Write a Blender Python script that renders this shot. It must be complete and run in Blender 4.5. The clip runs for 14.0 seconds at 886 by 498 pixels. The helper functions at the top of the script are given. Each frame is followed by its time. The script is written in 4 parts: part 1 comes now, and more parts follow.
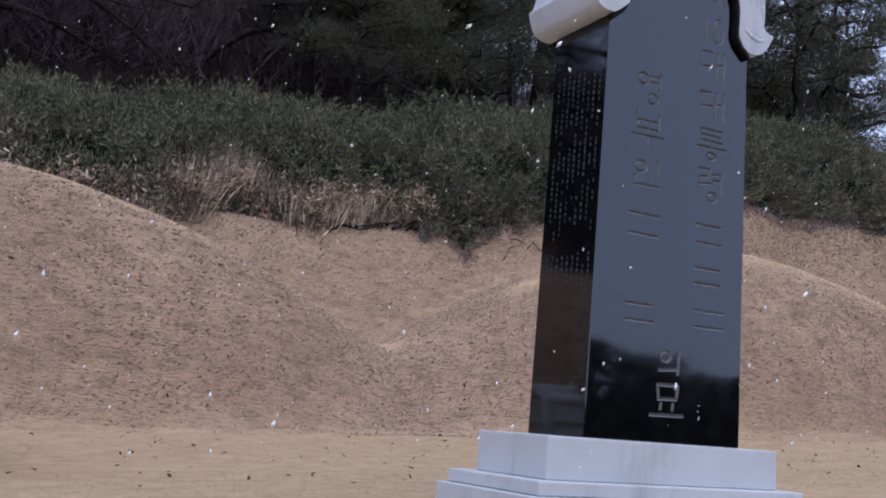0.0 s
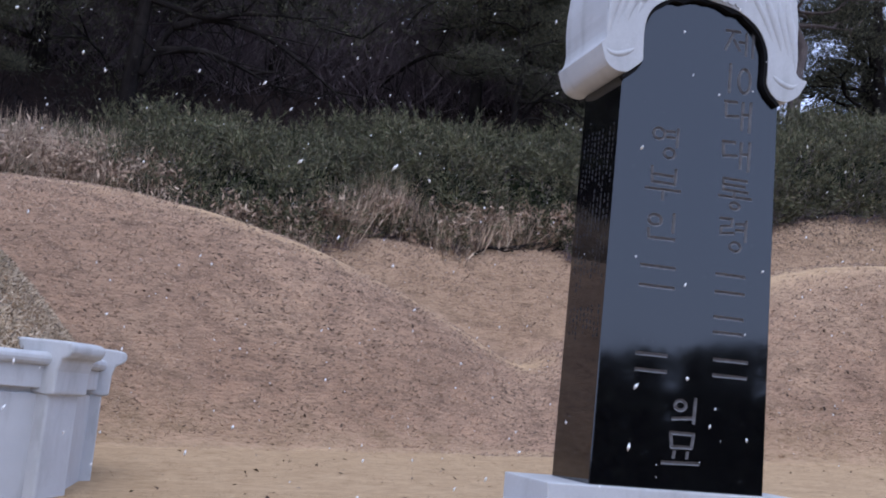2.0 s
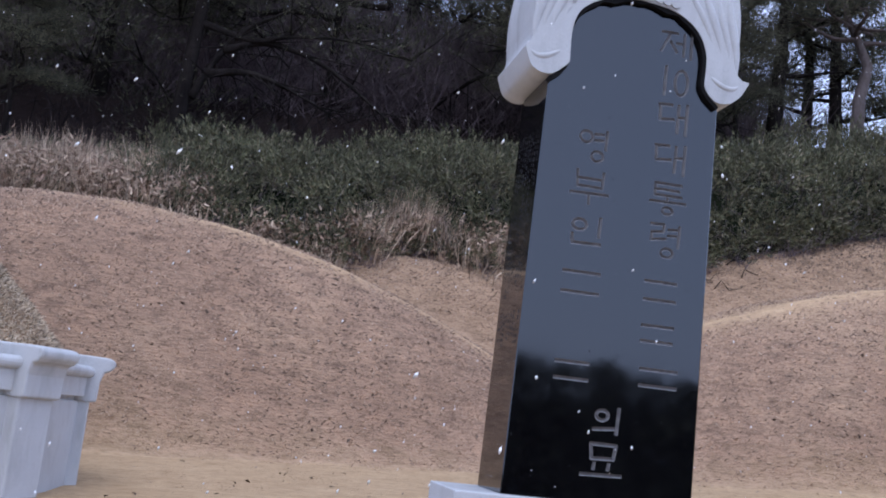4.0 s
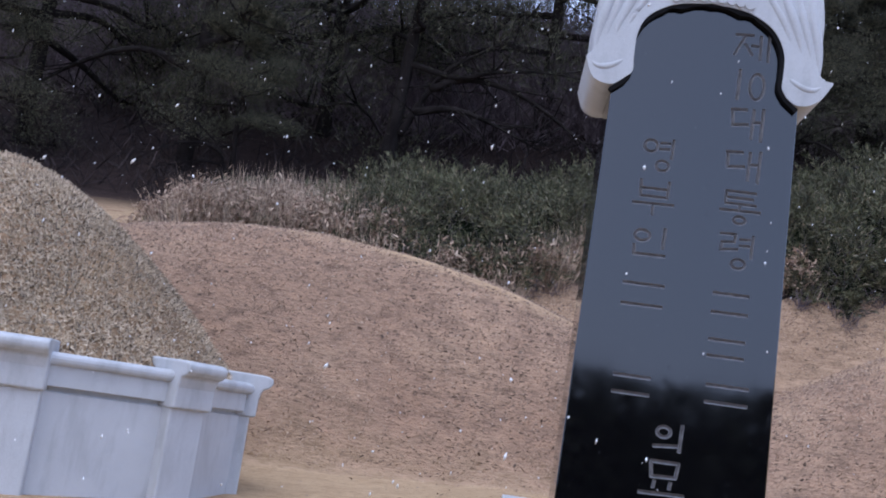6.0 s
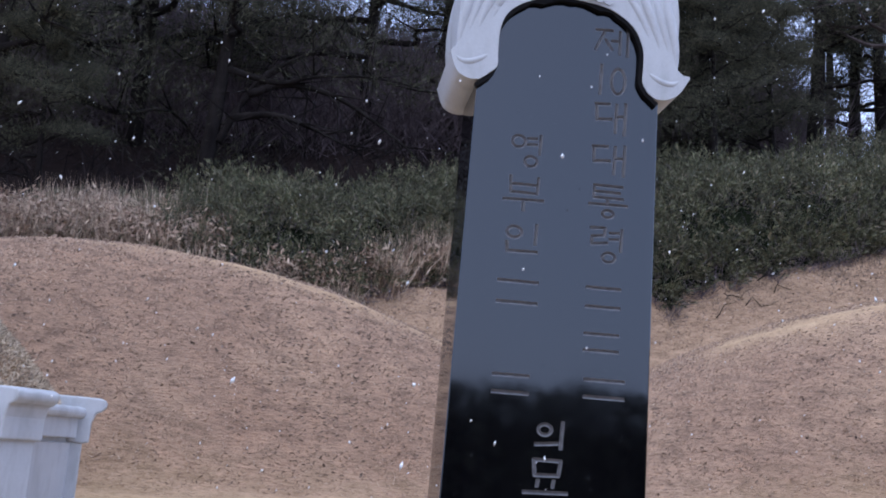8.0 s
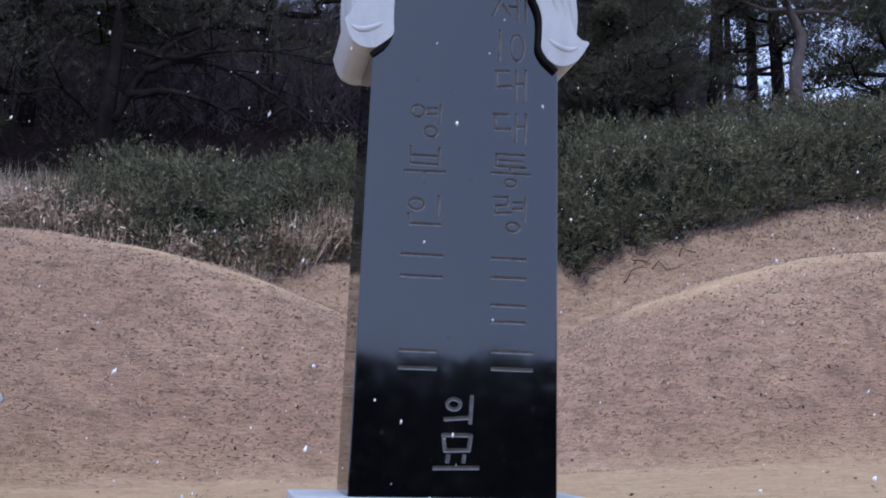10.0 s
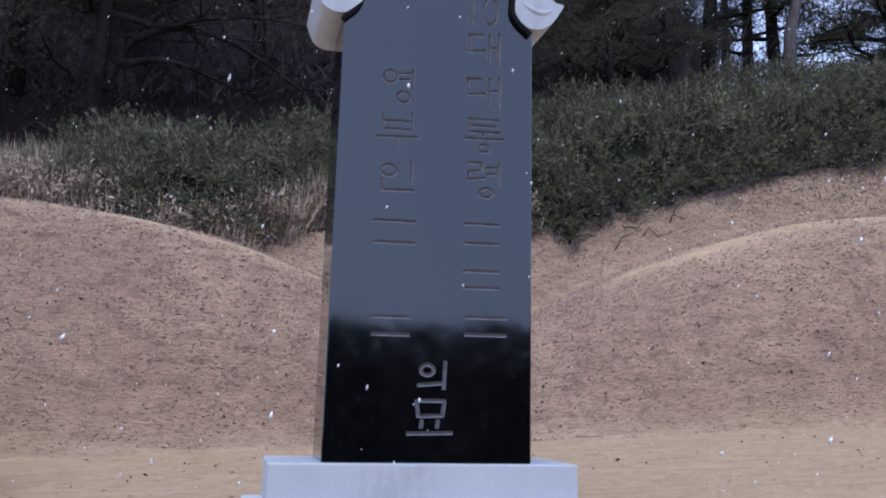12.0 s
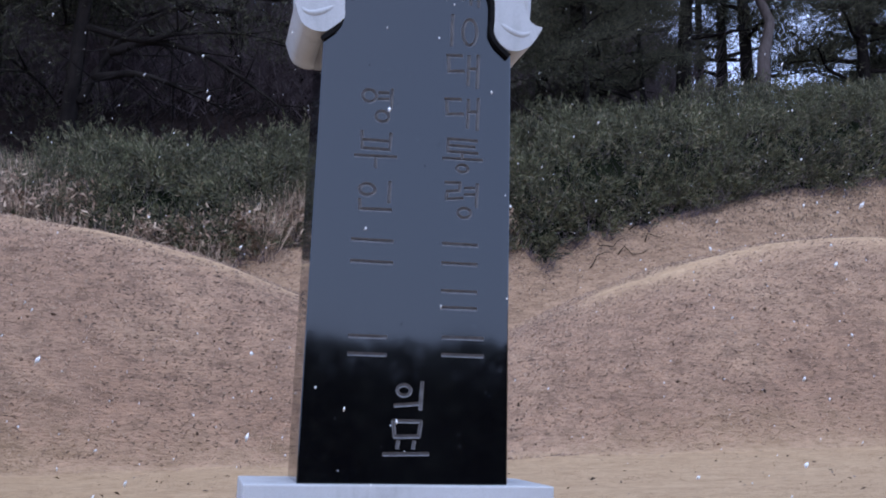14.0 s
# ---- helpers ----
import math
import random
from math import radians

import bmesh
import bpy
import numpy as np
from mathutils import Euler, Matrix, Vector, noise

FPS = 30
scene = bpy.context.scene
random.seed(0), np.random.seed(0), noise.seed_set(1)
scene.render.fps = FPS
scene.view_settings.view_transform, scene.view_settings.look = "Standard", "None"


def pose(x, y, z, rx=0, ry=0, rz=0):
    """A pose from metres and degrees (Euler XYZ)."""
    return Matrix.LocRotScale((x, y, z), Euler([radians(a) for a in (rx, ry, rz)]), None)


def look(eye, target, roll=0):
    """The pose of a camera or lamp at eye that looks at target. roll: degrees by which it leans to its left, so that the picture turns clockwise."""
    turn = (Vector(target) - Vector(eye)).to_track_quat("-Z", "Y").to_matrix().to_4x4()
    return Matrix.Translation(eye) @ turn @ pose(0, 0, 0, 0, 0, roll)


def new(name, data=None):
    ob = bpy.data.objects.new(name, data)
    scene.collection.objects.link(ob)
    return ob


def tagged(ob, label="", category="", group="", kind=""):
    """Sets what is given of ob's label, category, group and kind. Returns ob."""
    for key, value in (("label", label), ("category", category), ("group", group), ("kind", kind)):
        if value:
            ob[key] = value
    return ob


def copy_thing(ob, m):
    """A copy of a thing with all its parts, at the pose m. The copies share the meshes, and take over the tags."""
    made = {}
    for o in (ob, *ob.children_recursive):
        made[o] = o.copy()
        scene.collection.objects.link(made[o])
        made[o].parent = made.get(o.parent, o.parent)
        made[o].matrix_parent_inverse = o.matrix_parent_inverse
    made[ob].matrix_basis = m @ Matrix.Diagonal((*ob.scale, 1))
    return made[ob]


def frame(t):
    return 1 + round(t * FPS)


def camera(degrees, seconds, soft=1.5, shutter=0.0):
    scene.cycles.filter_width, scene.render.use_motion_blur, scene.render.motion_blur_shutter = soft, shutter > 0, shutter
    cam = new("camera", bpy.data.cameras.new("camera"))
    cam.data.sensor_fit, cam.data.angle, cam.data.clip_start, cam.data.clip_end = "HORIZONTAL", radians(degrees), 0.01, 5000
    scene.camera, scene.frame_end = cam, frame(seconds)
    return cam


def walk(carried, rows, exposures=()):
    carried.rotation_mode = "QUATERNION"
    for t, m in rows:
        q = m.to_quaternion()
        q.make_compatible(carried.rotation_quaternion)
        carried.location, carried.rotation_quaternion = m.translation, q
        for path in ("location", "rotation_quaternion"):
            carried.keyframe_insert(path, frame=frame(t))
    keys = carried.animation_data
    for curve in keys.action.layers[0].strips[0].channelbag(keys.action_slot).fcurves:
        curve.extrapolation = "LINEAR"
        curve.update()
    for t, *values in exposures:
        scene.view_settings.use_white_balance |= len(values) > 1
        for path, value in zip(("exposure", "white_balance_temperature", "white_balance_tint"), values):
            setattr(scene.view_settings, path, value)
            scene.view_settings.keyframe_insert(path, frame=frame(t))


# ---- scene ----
cam = camera(46.0, 14.0, soft=1.9)
PATH = [
    (0, (-3.712, -4.339, 0.471), (-2.786, -2.597, 0.799), 4.2),
    (0.5, (-3.426, -4.491, 0.522), (-2.518, -2.737, 0.836), 4.3),
    (1, (-3.236, -4.597, 0.67), (-2.382, -2.814, 0.97), 4.0),
    (1.5, (-3.104, -4.904, 0.765), (-2.433, -3.043, 1.06), 4.5),
    (2, (-2.9, -5.165, 0.793), (-2.362, -3.262, 1.088), 5.1),
    (4.5, (-1.678, -5.324, 0.75), (-1.387, -3.375, 1.091), 6.8),
    (5, (-1.407, -5.307, 0.733), (-1.227, -3.346, 1.082), 7.3),
    (5.5, (-1.163, -5.39, 0.752), (-1.141, -3.419, 1.091), 7.7),
    (6, (-0.871, -5.47, 0.764), (-1.015, -3.504, 1.1), 8.2),
    (6.5, (-0.757, -5.505, 0.754), (-0.956, -3.544, 1.095), 7.9),
    (7, (-0.835, -5.493, 0.765), (-1.017, -3.533, 1.116), 7.4),
    (7.5, (-1.005, -5.381, 0.767), (-1.023, -3.415, 1.134), 6.0),
    (8, (-1.182, -5.254, 0.736), (-0.967, -3.304, 1.125), 4.3),
    (8.5, (-1.267, -5.197, 0.745), (-0.919, -3.268, 1.141), 3.2),
    (11, (-1.008, -5.127, 0.767), (-0.626, -3.188, 1.076), 1.2),
    (11.5, (-0.995, -5.141, 0.757), (-0.611, -3.201, 1.054), 1.2),
    (12, (-0.979, -5.142, 0.756), (-0.59, -3.201, 1.044), 1.1),
    (12.5, (-0.981, -5.141, 0.766), (-0.581, -3.202, 1.052), 1.2),
    (13, (-0.988, -5.161, 0.771), (-0.575, -3.227, 1.065), 1.4),
    (13.5, (-0.992, -5.16, 0.779), (-0.569, -3.229, 1.085), 1.2),
    (14, (-0.993, -5.142, 0.78), (-0.559, -3.216, 1.098), 1.3),
]
walk(cam, [(t, look(eye, target, roll)) for t, eye, target, roll in PATH], [(0, -0.12, 6550, 10), (2, -0.03, 6400, 10), (4.5, 0.06, 6330, 10), (8.5, 0.03, 6140, 10), (11, 0.0, 6020, 10), (14, 0.0, 6000, 10)])

# ---------------------------------------------------------------- world and light
world = bpy.data.worlds.new("overcast_sky")
scene.world = world
world.use_nodes = True
wn, wl = world.node_tree.nodes, world.node_tree.links
sky = wn.new("ShaderNodeTexSky")
sky.sky_type = "NISHITA"
sky.sun_disc = False
sky.sun_elevation = radians(38)
sky.sun_rotation = radians(200)
sky.air_density, sky.dust_density, sky.ozone_density = 1.0, 3.0, 1.0
SKY_STRENGTH = 0.10
cloud = wn.new("ShaderNodeMix")
cloud.data_type = "RGBA"
cloud.inputs["Factor"].default_value = 0.72
cloud.inputs["B"].default_value = (11.8, 14.2, 22.0, 1)
wl.new(sky.outputs["Color"], cloud.inputs["A"])
wl.new(cloud.outputs["Result"], wn["Background"].inputs["Color"])
wn["Background"].inputs["Strength"].default_value = SKY_STRENGTH
sun = new("sun", bpy.data.lights.new("sun", "SUN"))
sun.data.energy, sun.data.angle, sun.data.color = 1.1, radians(40), (1.0, 0.97, 0.96)
sun.matrix_world = look((0, 0, 0), (0.12, 0.32, -0.94))
scene.view_settings.exposure = 0.0


# ---------------------------------------------------------------- materials
def material(name, rough=0.8, spec=0.5, metal=0.0):
    m = bpy.data.materials.new(name)
    m.use_nodes = True
    b = m.node_tree.nodes["Principled BSDF"]
    b.inputs["Roughness"].default_value = rough
    b.inputs["Specular IOR Level"].default_value = spec
    b.inputs["Metallic"].default_value = metal
    return m, m.node_tree.nodes, m.node_tree.links, b


def ramp(n, l, fac, stops):
    r = n.new("ShaderNodeValToRGB")
    while len(r.color_ramp.elements) < len(stops):
        r.color_ramp.elements.new(0.5)
    for e, (p, c) in zip(r.color_ramp.elements, stops):
        e.position, e.color = p, (*c, 1)
    l.new(fac, r.inputs["Fac"])
    return r.outputs["Color"]


def noise_tex(n, l, scale, detail=4.0, stretch=(1, 1, 1), rough=0.55):
    c, mp, t = n.new("ShaderNodeTexCoord"), n.new("ShaderNodeMapping"), n.new("ShaderNodeTexNoise")
    mp.inputs["Scale"].default_value = stretch
    t.inputs["Scale"].default_value, t.inputs["Detail"].default_value = scale, detail
    t.inputs["Roughness"].default_value = rough
    l.new(c.outputs["Object"], mp.inputs["Vector"])
    l.new(mp.outputs["Vector"], t.inputs["Vector"])
    return t.outputs["Fac"]


def mixed(n, l, a, b, fac, mode="MIX"):
    m = n.new("ShaderNodeMix")
    m.data_type, m.blend_type = "RGBA", mode
    if isinstance(fac, (int, float)):
        m.inputs["Factor"].default_value = fac
    else:
        l.new(fac, m.inputs["Factor"])
    for key, v in (("A", a), ("B", b)):
        if isinstance(v, tuple):
            m.inputs[key].default_value = (*v, 1)
        else:
            l.new(v, m.inputs[key])
    return m.outputs["Result"]


def bumped(n, l, b, fac, strength, distance):
    u = n.new("ShaderNodeBump")
    u.inputs["Strength"].default_value, u.inputs["Distance"].default_value = strength, distance
    l.new(fac, u.inputs["Height"])
    l.new(u.outputs["Normal"], b.inputs["Normal"])


def make_lawn(name, zones):
    m, n, l, b = material(name, 0.95, 0.1)
    big = noise_tex(n, l, 0.55, 5)
    mid = noise_tex(n, l, 6.0, 8, (0.5, 1, 1.2), 0.75)
    fine = noise_tex(n, l, 34.0, 4, (0.3, 1, 1.3), 0.7)
    tan = ramp(n, l, big, [(0.3, (0.315, 0.208, 0.142)), (0.5, (0.38, 0.256, 0.176)), (0.72, (0.45, 0.315, 0.212))])
    patchy = mixed(n, l, tan, ramp(n, l, mid, [(0.32, (0.42, 0.41, 0.43)), (0.5, (0.95, 0.94, 0.94)), (0.68, (1.2, 1.15, 1.1))]), 0.85, "MULTIPLY")
    speck = mixed(n, l, patchy, ramp(n, l, fine, [(0.28, (0.42, 0.39, 0.38)), (0.5, (0.95, 0.95, 0.95)), (0.75, (1.22, 1.18, 1.14))]), 0.8, "MULTIPLY")
    if not zones:
        l.new(mixed(n, l, speck, (0.9, 0.93, 0.86), 1.0, "MULTIPLY"), b.inputs["Base Color"])
        bumped(n, l, b, fine, 0.9, 0.04)
        return m

    # the level court is pale sandy turf, the crests painted pale as if sky-lit; under the trees lies dark leaf litter
    def zone(value, lo, hi, spread):
        edge, mr = n.new("ShaderNodeMath"), n.new("ShaderNodeMapRange")
        edge.operation = "MULTIPLY_ADD"
        l.new(mid, edge.inputs[0])
        edge.inputs[1].default_value = spread
        l.new(value, edge.inputs[2])
        mr.inputs["From Min"].default_value, mr.inputs["From Max"].default_value = lo, hi
        l.new(edge.outputs["Value"], mr.inputs["Value"])
        return mr.outputs["Result"]

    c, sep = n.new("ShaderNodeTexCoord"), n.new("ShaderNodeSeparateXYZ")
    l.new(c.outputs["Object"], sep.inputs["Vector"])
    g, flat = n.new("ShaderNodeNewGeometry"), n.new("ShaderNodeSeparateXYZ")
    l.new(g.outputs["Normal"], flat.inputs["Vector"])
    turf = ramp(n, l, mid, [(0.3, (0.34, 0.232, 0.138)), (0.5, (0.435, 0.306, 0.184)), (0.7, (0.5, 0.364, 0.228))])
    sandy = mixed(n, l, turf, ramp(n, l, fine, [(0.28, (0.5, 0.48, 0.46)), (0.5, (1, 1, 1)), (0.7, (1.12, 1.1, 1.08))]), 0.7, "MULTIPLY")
    # turf that faces up is painted paler, as flat ground catches more sky
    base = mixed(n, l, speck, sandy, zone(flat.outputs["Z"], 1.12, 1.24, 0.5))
    # crest band painted paler, standing in for the sky light on the ridges
    paled = n.new("ShaderNodeAttribute")
    paled.attribute_name = "paled"
    base = mixed(n, l, base, mixed(n, l, sandy, (1.16, 1.15, 1.15), 1.0, "MULTIPLY"), paled.outputs["Fac"])
    base = mixed(n, l, sandy, base, zone(sep.outputs["Y"], 6.45, 6.95, 0.8))
    thin = n.new("ShaderNodeMath")
    thin.operation = "MULTIPLY"
    thin.inputs[1].default_value = 0.35
    l.new(zone(sep.outputs["Y"], 8.5, 8.95, 0.8), thin.inputs[0])
    base = mixed(n, l, base, sandy, thin.outputs["Value"])
    # leaf litter, its colour darkened further for the black gaps between the trees
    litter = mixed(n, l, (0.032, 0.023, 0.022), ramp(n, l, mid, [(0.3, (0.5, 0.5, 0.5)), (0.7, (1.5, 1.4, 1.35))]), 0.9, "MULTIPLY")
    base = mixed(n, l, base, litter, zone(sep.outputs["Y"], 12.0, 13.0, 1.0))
    # unseen ground beyond y -9.5 gets it too, to darken the stone's reflection
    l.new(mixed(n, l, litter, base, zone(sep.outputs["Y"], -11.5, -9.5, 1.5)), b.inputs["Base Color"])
    bumped(n, l, b, fine, 0.7, 0.03)
    return m


def make_granite():
    m, n, l, b = material("white_granite", 0.55, 0.35)
    speck = noise_tex(n, l, 220.0, 3, rough=0.8)
    stain = noise_tex(n, l, 5.0, 6, (1, 1, 0.25), 0.6)
    blot = noise_tex(n, l, 1.7, 4)
    c = ramp(n, l, speck, [(0.3, (0.385, 0.4, 0.415)), (0.45, (0.485, 0.503, 0.522)), (0.7, (0.57, 0.592, 0.612))])
    c = mixed(n, l, c, ramp(n, l, stain, [(0.32, (0.62, 0.61, 0.6)), (0.5, (1, 1, 1))]), 0.55, "MULTIPLY")
    c = mixed(n, l, c, ramp(n, l, blot, [(0.3, (0.8, 0.8, 0.8)), (0.6, (1, 1, 1))]), 0.6, "MULTIPLY")
    l.new(c, b.inputs["Base Color"])
    bumped(n, l, b, speck, 0.12, 0.004)
    return m


def make_black_granite():
    m, n, l, b = material("polished_black_granite", 0.045, 0.5)
    b.inputs["IOR"].default_value = 1.74
    b.inputs["Specular Tint"].default_value = (0.88, 0.94, 1.0, 1)
    speck = noise_tex(n, l, 260.0, 2, rough=0.7)
    film = noise_tex(n, l, 2.5, 5, (1, 1, 0.4))
    l.new(ramp(n, l, speck, [(0.4, (0.002, 0.002, 0.0025)), (0.62, (0.004, 0.004, 0.005)), (0.8, (0.012, 0.012, 0.014))]), b.inputs["Base Color"])
    l.new(ramp(n, l, film, [(0.35, (0.03, 0.03, 0.03)), (0.75, (0.085, 0.085, 0.085))]), b.inputs["Roughness"])
    return m


def make_plain(name, low, high, scale, rough=0.85, bump=0.3, dist=0.01, spec=0.3, stretch=(1, 1, 1)):
    m, n, l, b = material(name, rough, spec)
    t = noise_tex(n, l, scale, 5, stretch)
    fine = noise_tex(n, l, scale * 9, 4, stretch)
    c = ramp(n, l, t, [(0.3, low), (0.7, high)])
    c = mixed(n, l, c, ramp(n, l, fine, [(0.3, (0.65, 0.65, 0.65)), (0.65, (1.1, 1.1, 1.1))]), 0.7, "MULTIPLY")
    l.new(c, b.inputs["Base Color"])
    if bump:
        bumped(n, l, b, fine, bump, dist)
    return m


def make_scatter(name, stops, rough=0.75, spec=0.2, patchy=0.7):
    m, n, l, b = material(name, rough, spec)
    g = n.new("ShaderNodeNewGeometry")
    wide = noise_tex(n, l, 0.8, 3)
    c = ramp(n, l, g.outputs["Random Per Island"], stops)
    c = mixed(n, l, c, ramp(n, l, wide, [(0.3, (0.72, 0.72, 0.72)), (0.7, (1.2, 1.2, 1.2))]), 0.8, "MULTIPLY")
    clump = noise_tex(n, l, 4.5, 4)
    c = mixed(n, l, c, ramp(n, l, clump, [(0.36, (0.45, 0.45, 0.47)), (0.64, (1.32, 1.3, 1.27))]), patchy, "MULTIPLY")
    l.new(c, b.inputs["Base Color"])
    return m


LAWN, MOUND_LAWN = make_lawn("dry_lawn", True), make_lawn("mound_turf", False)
GRANITE = make_granite()
BLACK = make_black_granite()
CARVED = make_plain("honed_groove", (0.13, 0.13, 0.14), (0.22, 0.22, 0.23), 40, 0.9, 0.2, 0.002)
FAINT = make_plain("frosted_inscription", (0.02, 0.02, 0.023), (0.045, 0.045, 0.05), 30, 0.8, 0)
STRAW = make_scatter("dry_lawn_blades", [(0.0, (0.17, 0.12, 0.092)), (0.25, (0.26, 0.178, 0.132)), (0.5, (0.37, 0.255, 0.182)), (0.8, (0.44, 0.31, 0.222)), (1.0, (0.6, 0.46, 0.335))], patchy=0.15)
COURT_STRAW = make_scatter("worn_court_blades", [(0.0, (0.22, 0.15, 0.095)), (0.35, (0.37, 0.257, 0.156)), (0.8, (0.48, 0.342, 0.21)), (1.0, (0.62, 0.475, 0.31))], patchy=0.2)
MOUND_STRAW = make_scatter("mound_grass_blades", [(0.0, (0.12, 0.095, 0.075)), (0.16, (0.24, 0.192, 0.148)), (0.26, (0.46, 0.366, 0.258)), (0.8, (0.6, 0.485, 0.35)), (1.0, (0.75, 0.63, 0.48))], patchy=0.2)
THATCH = make_scatter("dead_thatch", [(0.0, (0.14, 0.102, 0.084)), (0.35, (0.215, 0.156, 0.122)), (1.0, (0.32, 0.23, 0.172))], patchy=0.3)
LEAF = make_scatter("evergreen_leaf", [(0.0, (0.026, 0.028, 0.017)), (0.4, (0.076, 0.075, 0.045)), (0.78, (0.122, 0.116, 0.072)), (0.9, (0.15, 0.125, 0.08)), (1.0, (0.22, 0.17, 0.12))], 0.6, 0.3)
REED = make_scatter("dry_reed", [(0.0, (0.15, 0.105, 0.08)), (0.5, (0.5, 0.37, 0.27)), (1.0, (0.8, 0.66, 0.5))], patchy=0.8)
NEEDLE = make_scatter("pine_needle", [(0.0, (0.014, 0.015, 0.011)), (0.5, (0.066, 0.067, 0.044)), (0.85, (0.145, 0.142, 0.094)), (1.0, (0.2, 0.188, 0.125))], 0.7, 0.2)
TWIG = make_scatter("bare_twig", [(0.0, (0.012, 0.009, 0.01)), (0.6, (0.028, 0.021, 0.022)), (1.0, (0.075, 0.058, 0.056))])
BARK = make_plain("pine_bark", (0.01, 0.008, 0.008), (0.036, 0.03, 0.028), 3.0, 0.95, 0.8, 0.03, 0.1, (1, 1, 0.35))
BARE = make_scatter("bare_branch", [(0.0, (0.105, 0.081, 0.091)), (0.6, (0.152, 0.12, 0.134)), (1.0, (0.21, 0.17, 0.185))])
DRY_LEAF = make_scatter("withered_leaf", [(0.0, (0.13, 0.085, 0.062)), (0.5, (0.36, 0.25, 0.18)), (1.0, (0.64, 0.5, 0.37))], patchy=0.3)
PALE_BARK = make_plain("pale_pine_bark", (0.07, 0.056, 0.052), (0.19, 0.158, 0.15), 3.0, 0.95, 0.8, 0.03, 0.1, (1, 1, 0.35))
GROOVE = make_plain("matt_black_rim", (0.006, 0.006, 0.007), (0.012, 0.012, 0.013), 20, 0.85, 0, spec=0.1)
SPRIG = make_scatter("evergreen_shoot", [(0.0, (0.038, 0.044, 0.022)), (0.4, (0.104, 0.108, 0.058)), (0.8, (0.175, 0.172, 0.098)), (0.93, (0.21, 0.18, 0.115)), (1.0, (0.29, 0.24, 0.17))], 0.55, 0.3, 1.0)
SHADE_HULL = make_plain("shrub_shade", (0.008, 0.011, 0.007), (0.022, 0.026, 0.015), 4.0, 1.0, 0.6, 0.05, 0.0)
DRIFT = make_scatter("rotting_leaf_litter", [(0.0, (0.085, 0.062, 0.048)), (0.6, (0.15, 0.112, 0.086)), (1.0, (0.25, 0.19, 0.145))], patchy=0.2)
LITTER = make_scatter("fallen_leaf", [(0.0, (0.035, 0.024, 0.018)), (0.6, (0.1, 0.06, 0.04)), (1.0, (0.3, 0.24, 0.19))])
SNOW = make_plain("snow", (0.85, 0.87, 0.9), (0.95, 0.96, 0.98), 30, 0.6, 0)


# ---------------------------------------------------------------- helpers
def mesh_of(name, verts, faces, mat=None, smooth=False):
    me = bpy.data.meshes.new(name)
    me.from_pydata([tuple(v) for v in verts], [], [tuple(f) for f in faces])
    if mat:
        me.materials.append(mat)
    if smooth:
        me.polygons.foreach_set("use_smooth", [True] * len(me.polygons))
    me.update()
    return me


def scatter(name, base, faces, mats, mat):
    """One mesh of many copies of a small base: base (k,3), faces of one size, mats (n,3,4)."""
    base, faces, mats = np.asarray(base, float), np.asarray(faces, int), np.asarray(mats, float)
    n, k, f, s = len(mats), len(base), len(faces), len(faces[0])
    v = np.einsum("nij,kj->nki", mats[:, :, :3], base) + mats[:, None, :, 3]
    me = bpy.data.meshes.new(name)
    me.vertices.add(n * k)
    me.vertices.foreach_set("co", v.reshape(-1))
    idx = (faces[None] + (np.arange(n) * k)[:, None, None]).reshape(-1)
    me.loops.add(len(idx))
    me.loops.foreach_set("vertex_index", idx)
    me.polygons.add(n * f)
    me.polygons.foreach_set("loop_start", np.arange(n * f) * s)
    me.polygons.foreach_set("loop_total", np.full(n * f, s))
    me.materials.append(mat)
    me.update(calc_edges=True)
    return me


def frames_for(pos, up, spin, scale, rng, tilt=0.0):
    """Local frames (n,3,4) at pos whose z runs along up (tilted at random), spun about it."""
    n = len(pos)
    up = np.asarray(up, float) + rng.normal(0, 1, (n, 3)) * tilt
    up /= np.linalg.norm(up, axis=1)[:, None]
    ref = np.stack([np.cos(spin), np.sin(spin), np.zeros(n)], 1)
    ref += np.where(np.abs(up[:, 2:3]) < 0.05, [[0, 0, 0.7]], [[0, 0, 0.0]])
    a = np.cross(ref, up)
    a /= np.linalg.norm(a, axis=1)[:, None] + 1e-9
    b = np.cross(up, a)
    sc = np.asarray(scale, float)
    sc = sc[:, None] * np.ones((1, 3)) if sc.ndim == 1 else sc
    return np.concatenate([np.stack([a * sc[:, :1], b * sc[:, 1:2], up * sc[:, 2:]], 2), pos[:, :, None]], 2)


def part(name, me, parent, label=""):
    ob = new(name, me)
    ob.parent = parent
    return tagged(ob, label=label)


def bevelled(ob, width, segments=2):
    m = ob.modifiers.new("bevel", "BEVEL")
    m.width, m.segments, m.limit_method, m.angle_limit = width, segments, "ANGLE", radians(30)
    return ob


def block(name, lo, hi, mat):
    x0, y0, z0 = lo
    x1, y1, z1 = hi
    v = [(x0, y0, z0), (x1, y0, z0), (x1, y1, z0), (x0, y1, z0), (x0, y0, z1), (x1, y0, z1), (x1, y1, z1), (x0, y1, z1)]
    return mesh_of(name, v, [(3, 2, 1, 0), (4, 5, 6, 7), (0, 1, 5, 4), (1, 2, 6, 5), (2, 3, 7, 6), (3, 0, 4, 7)], mat)


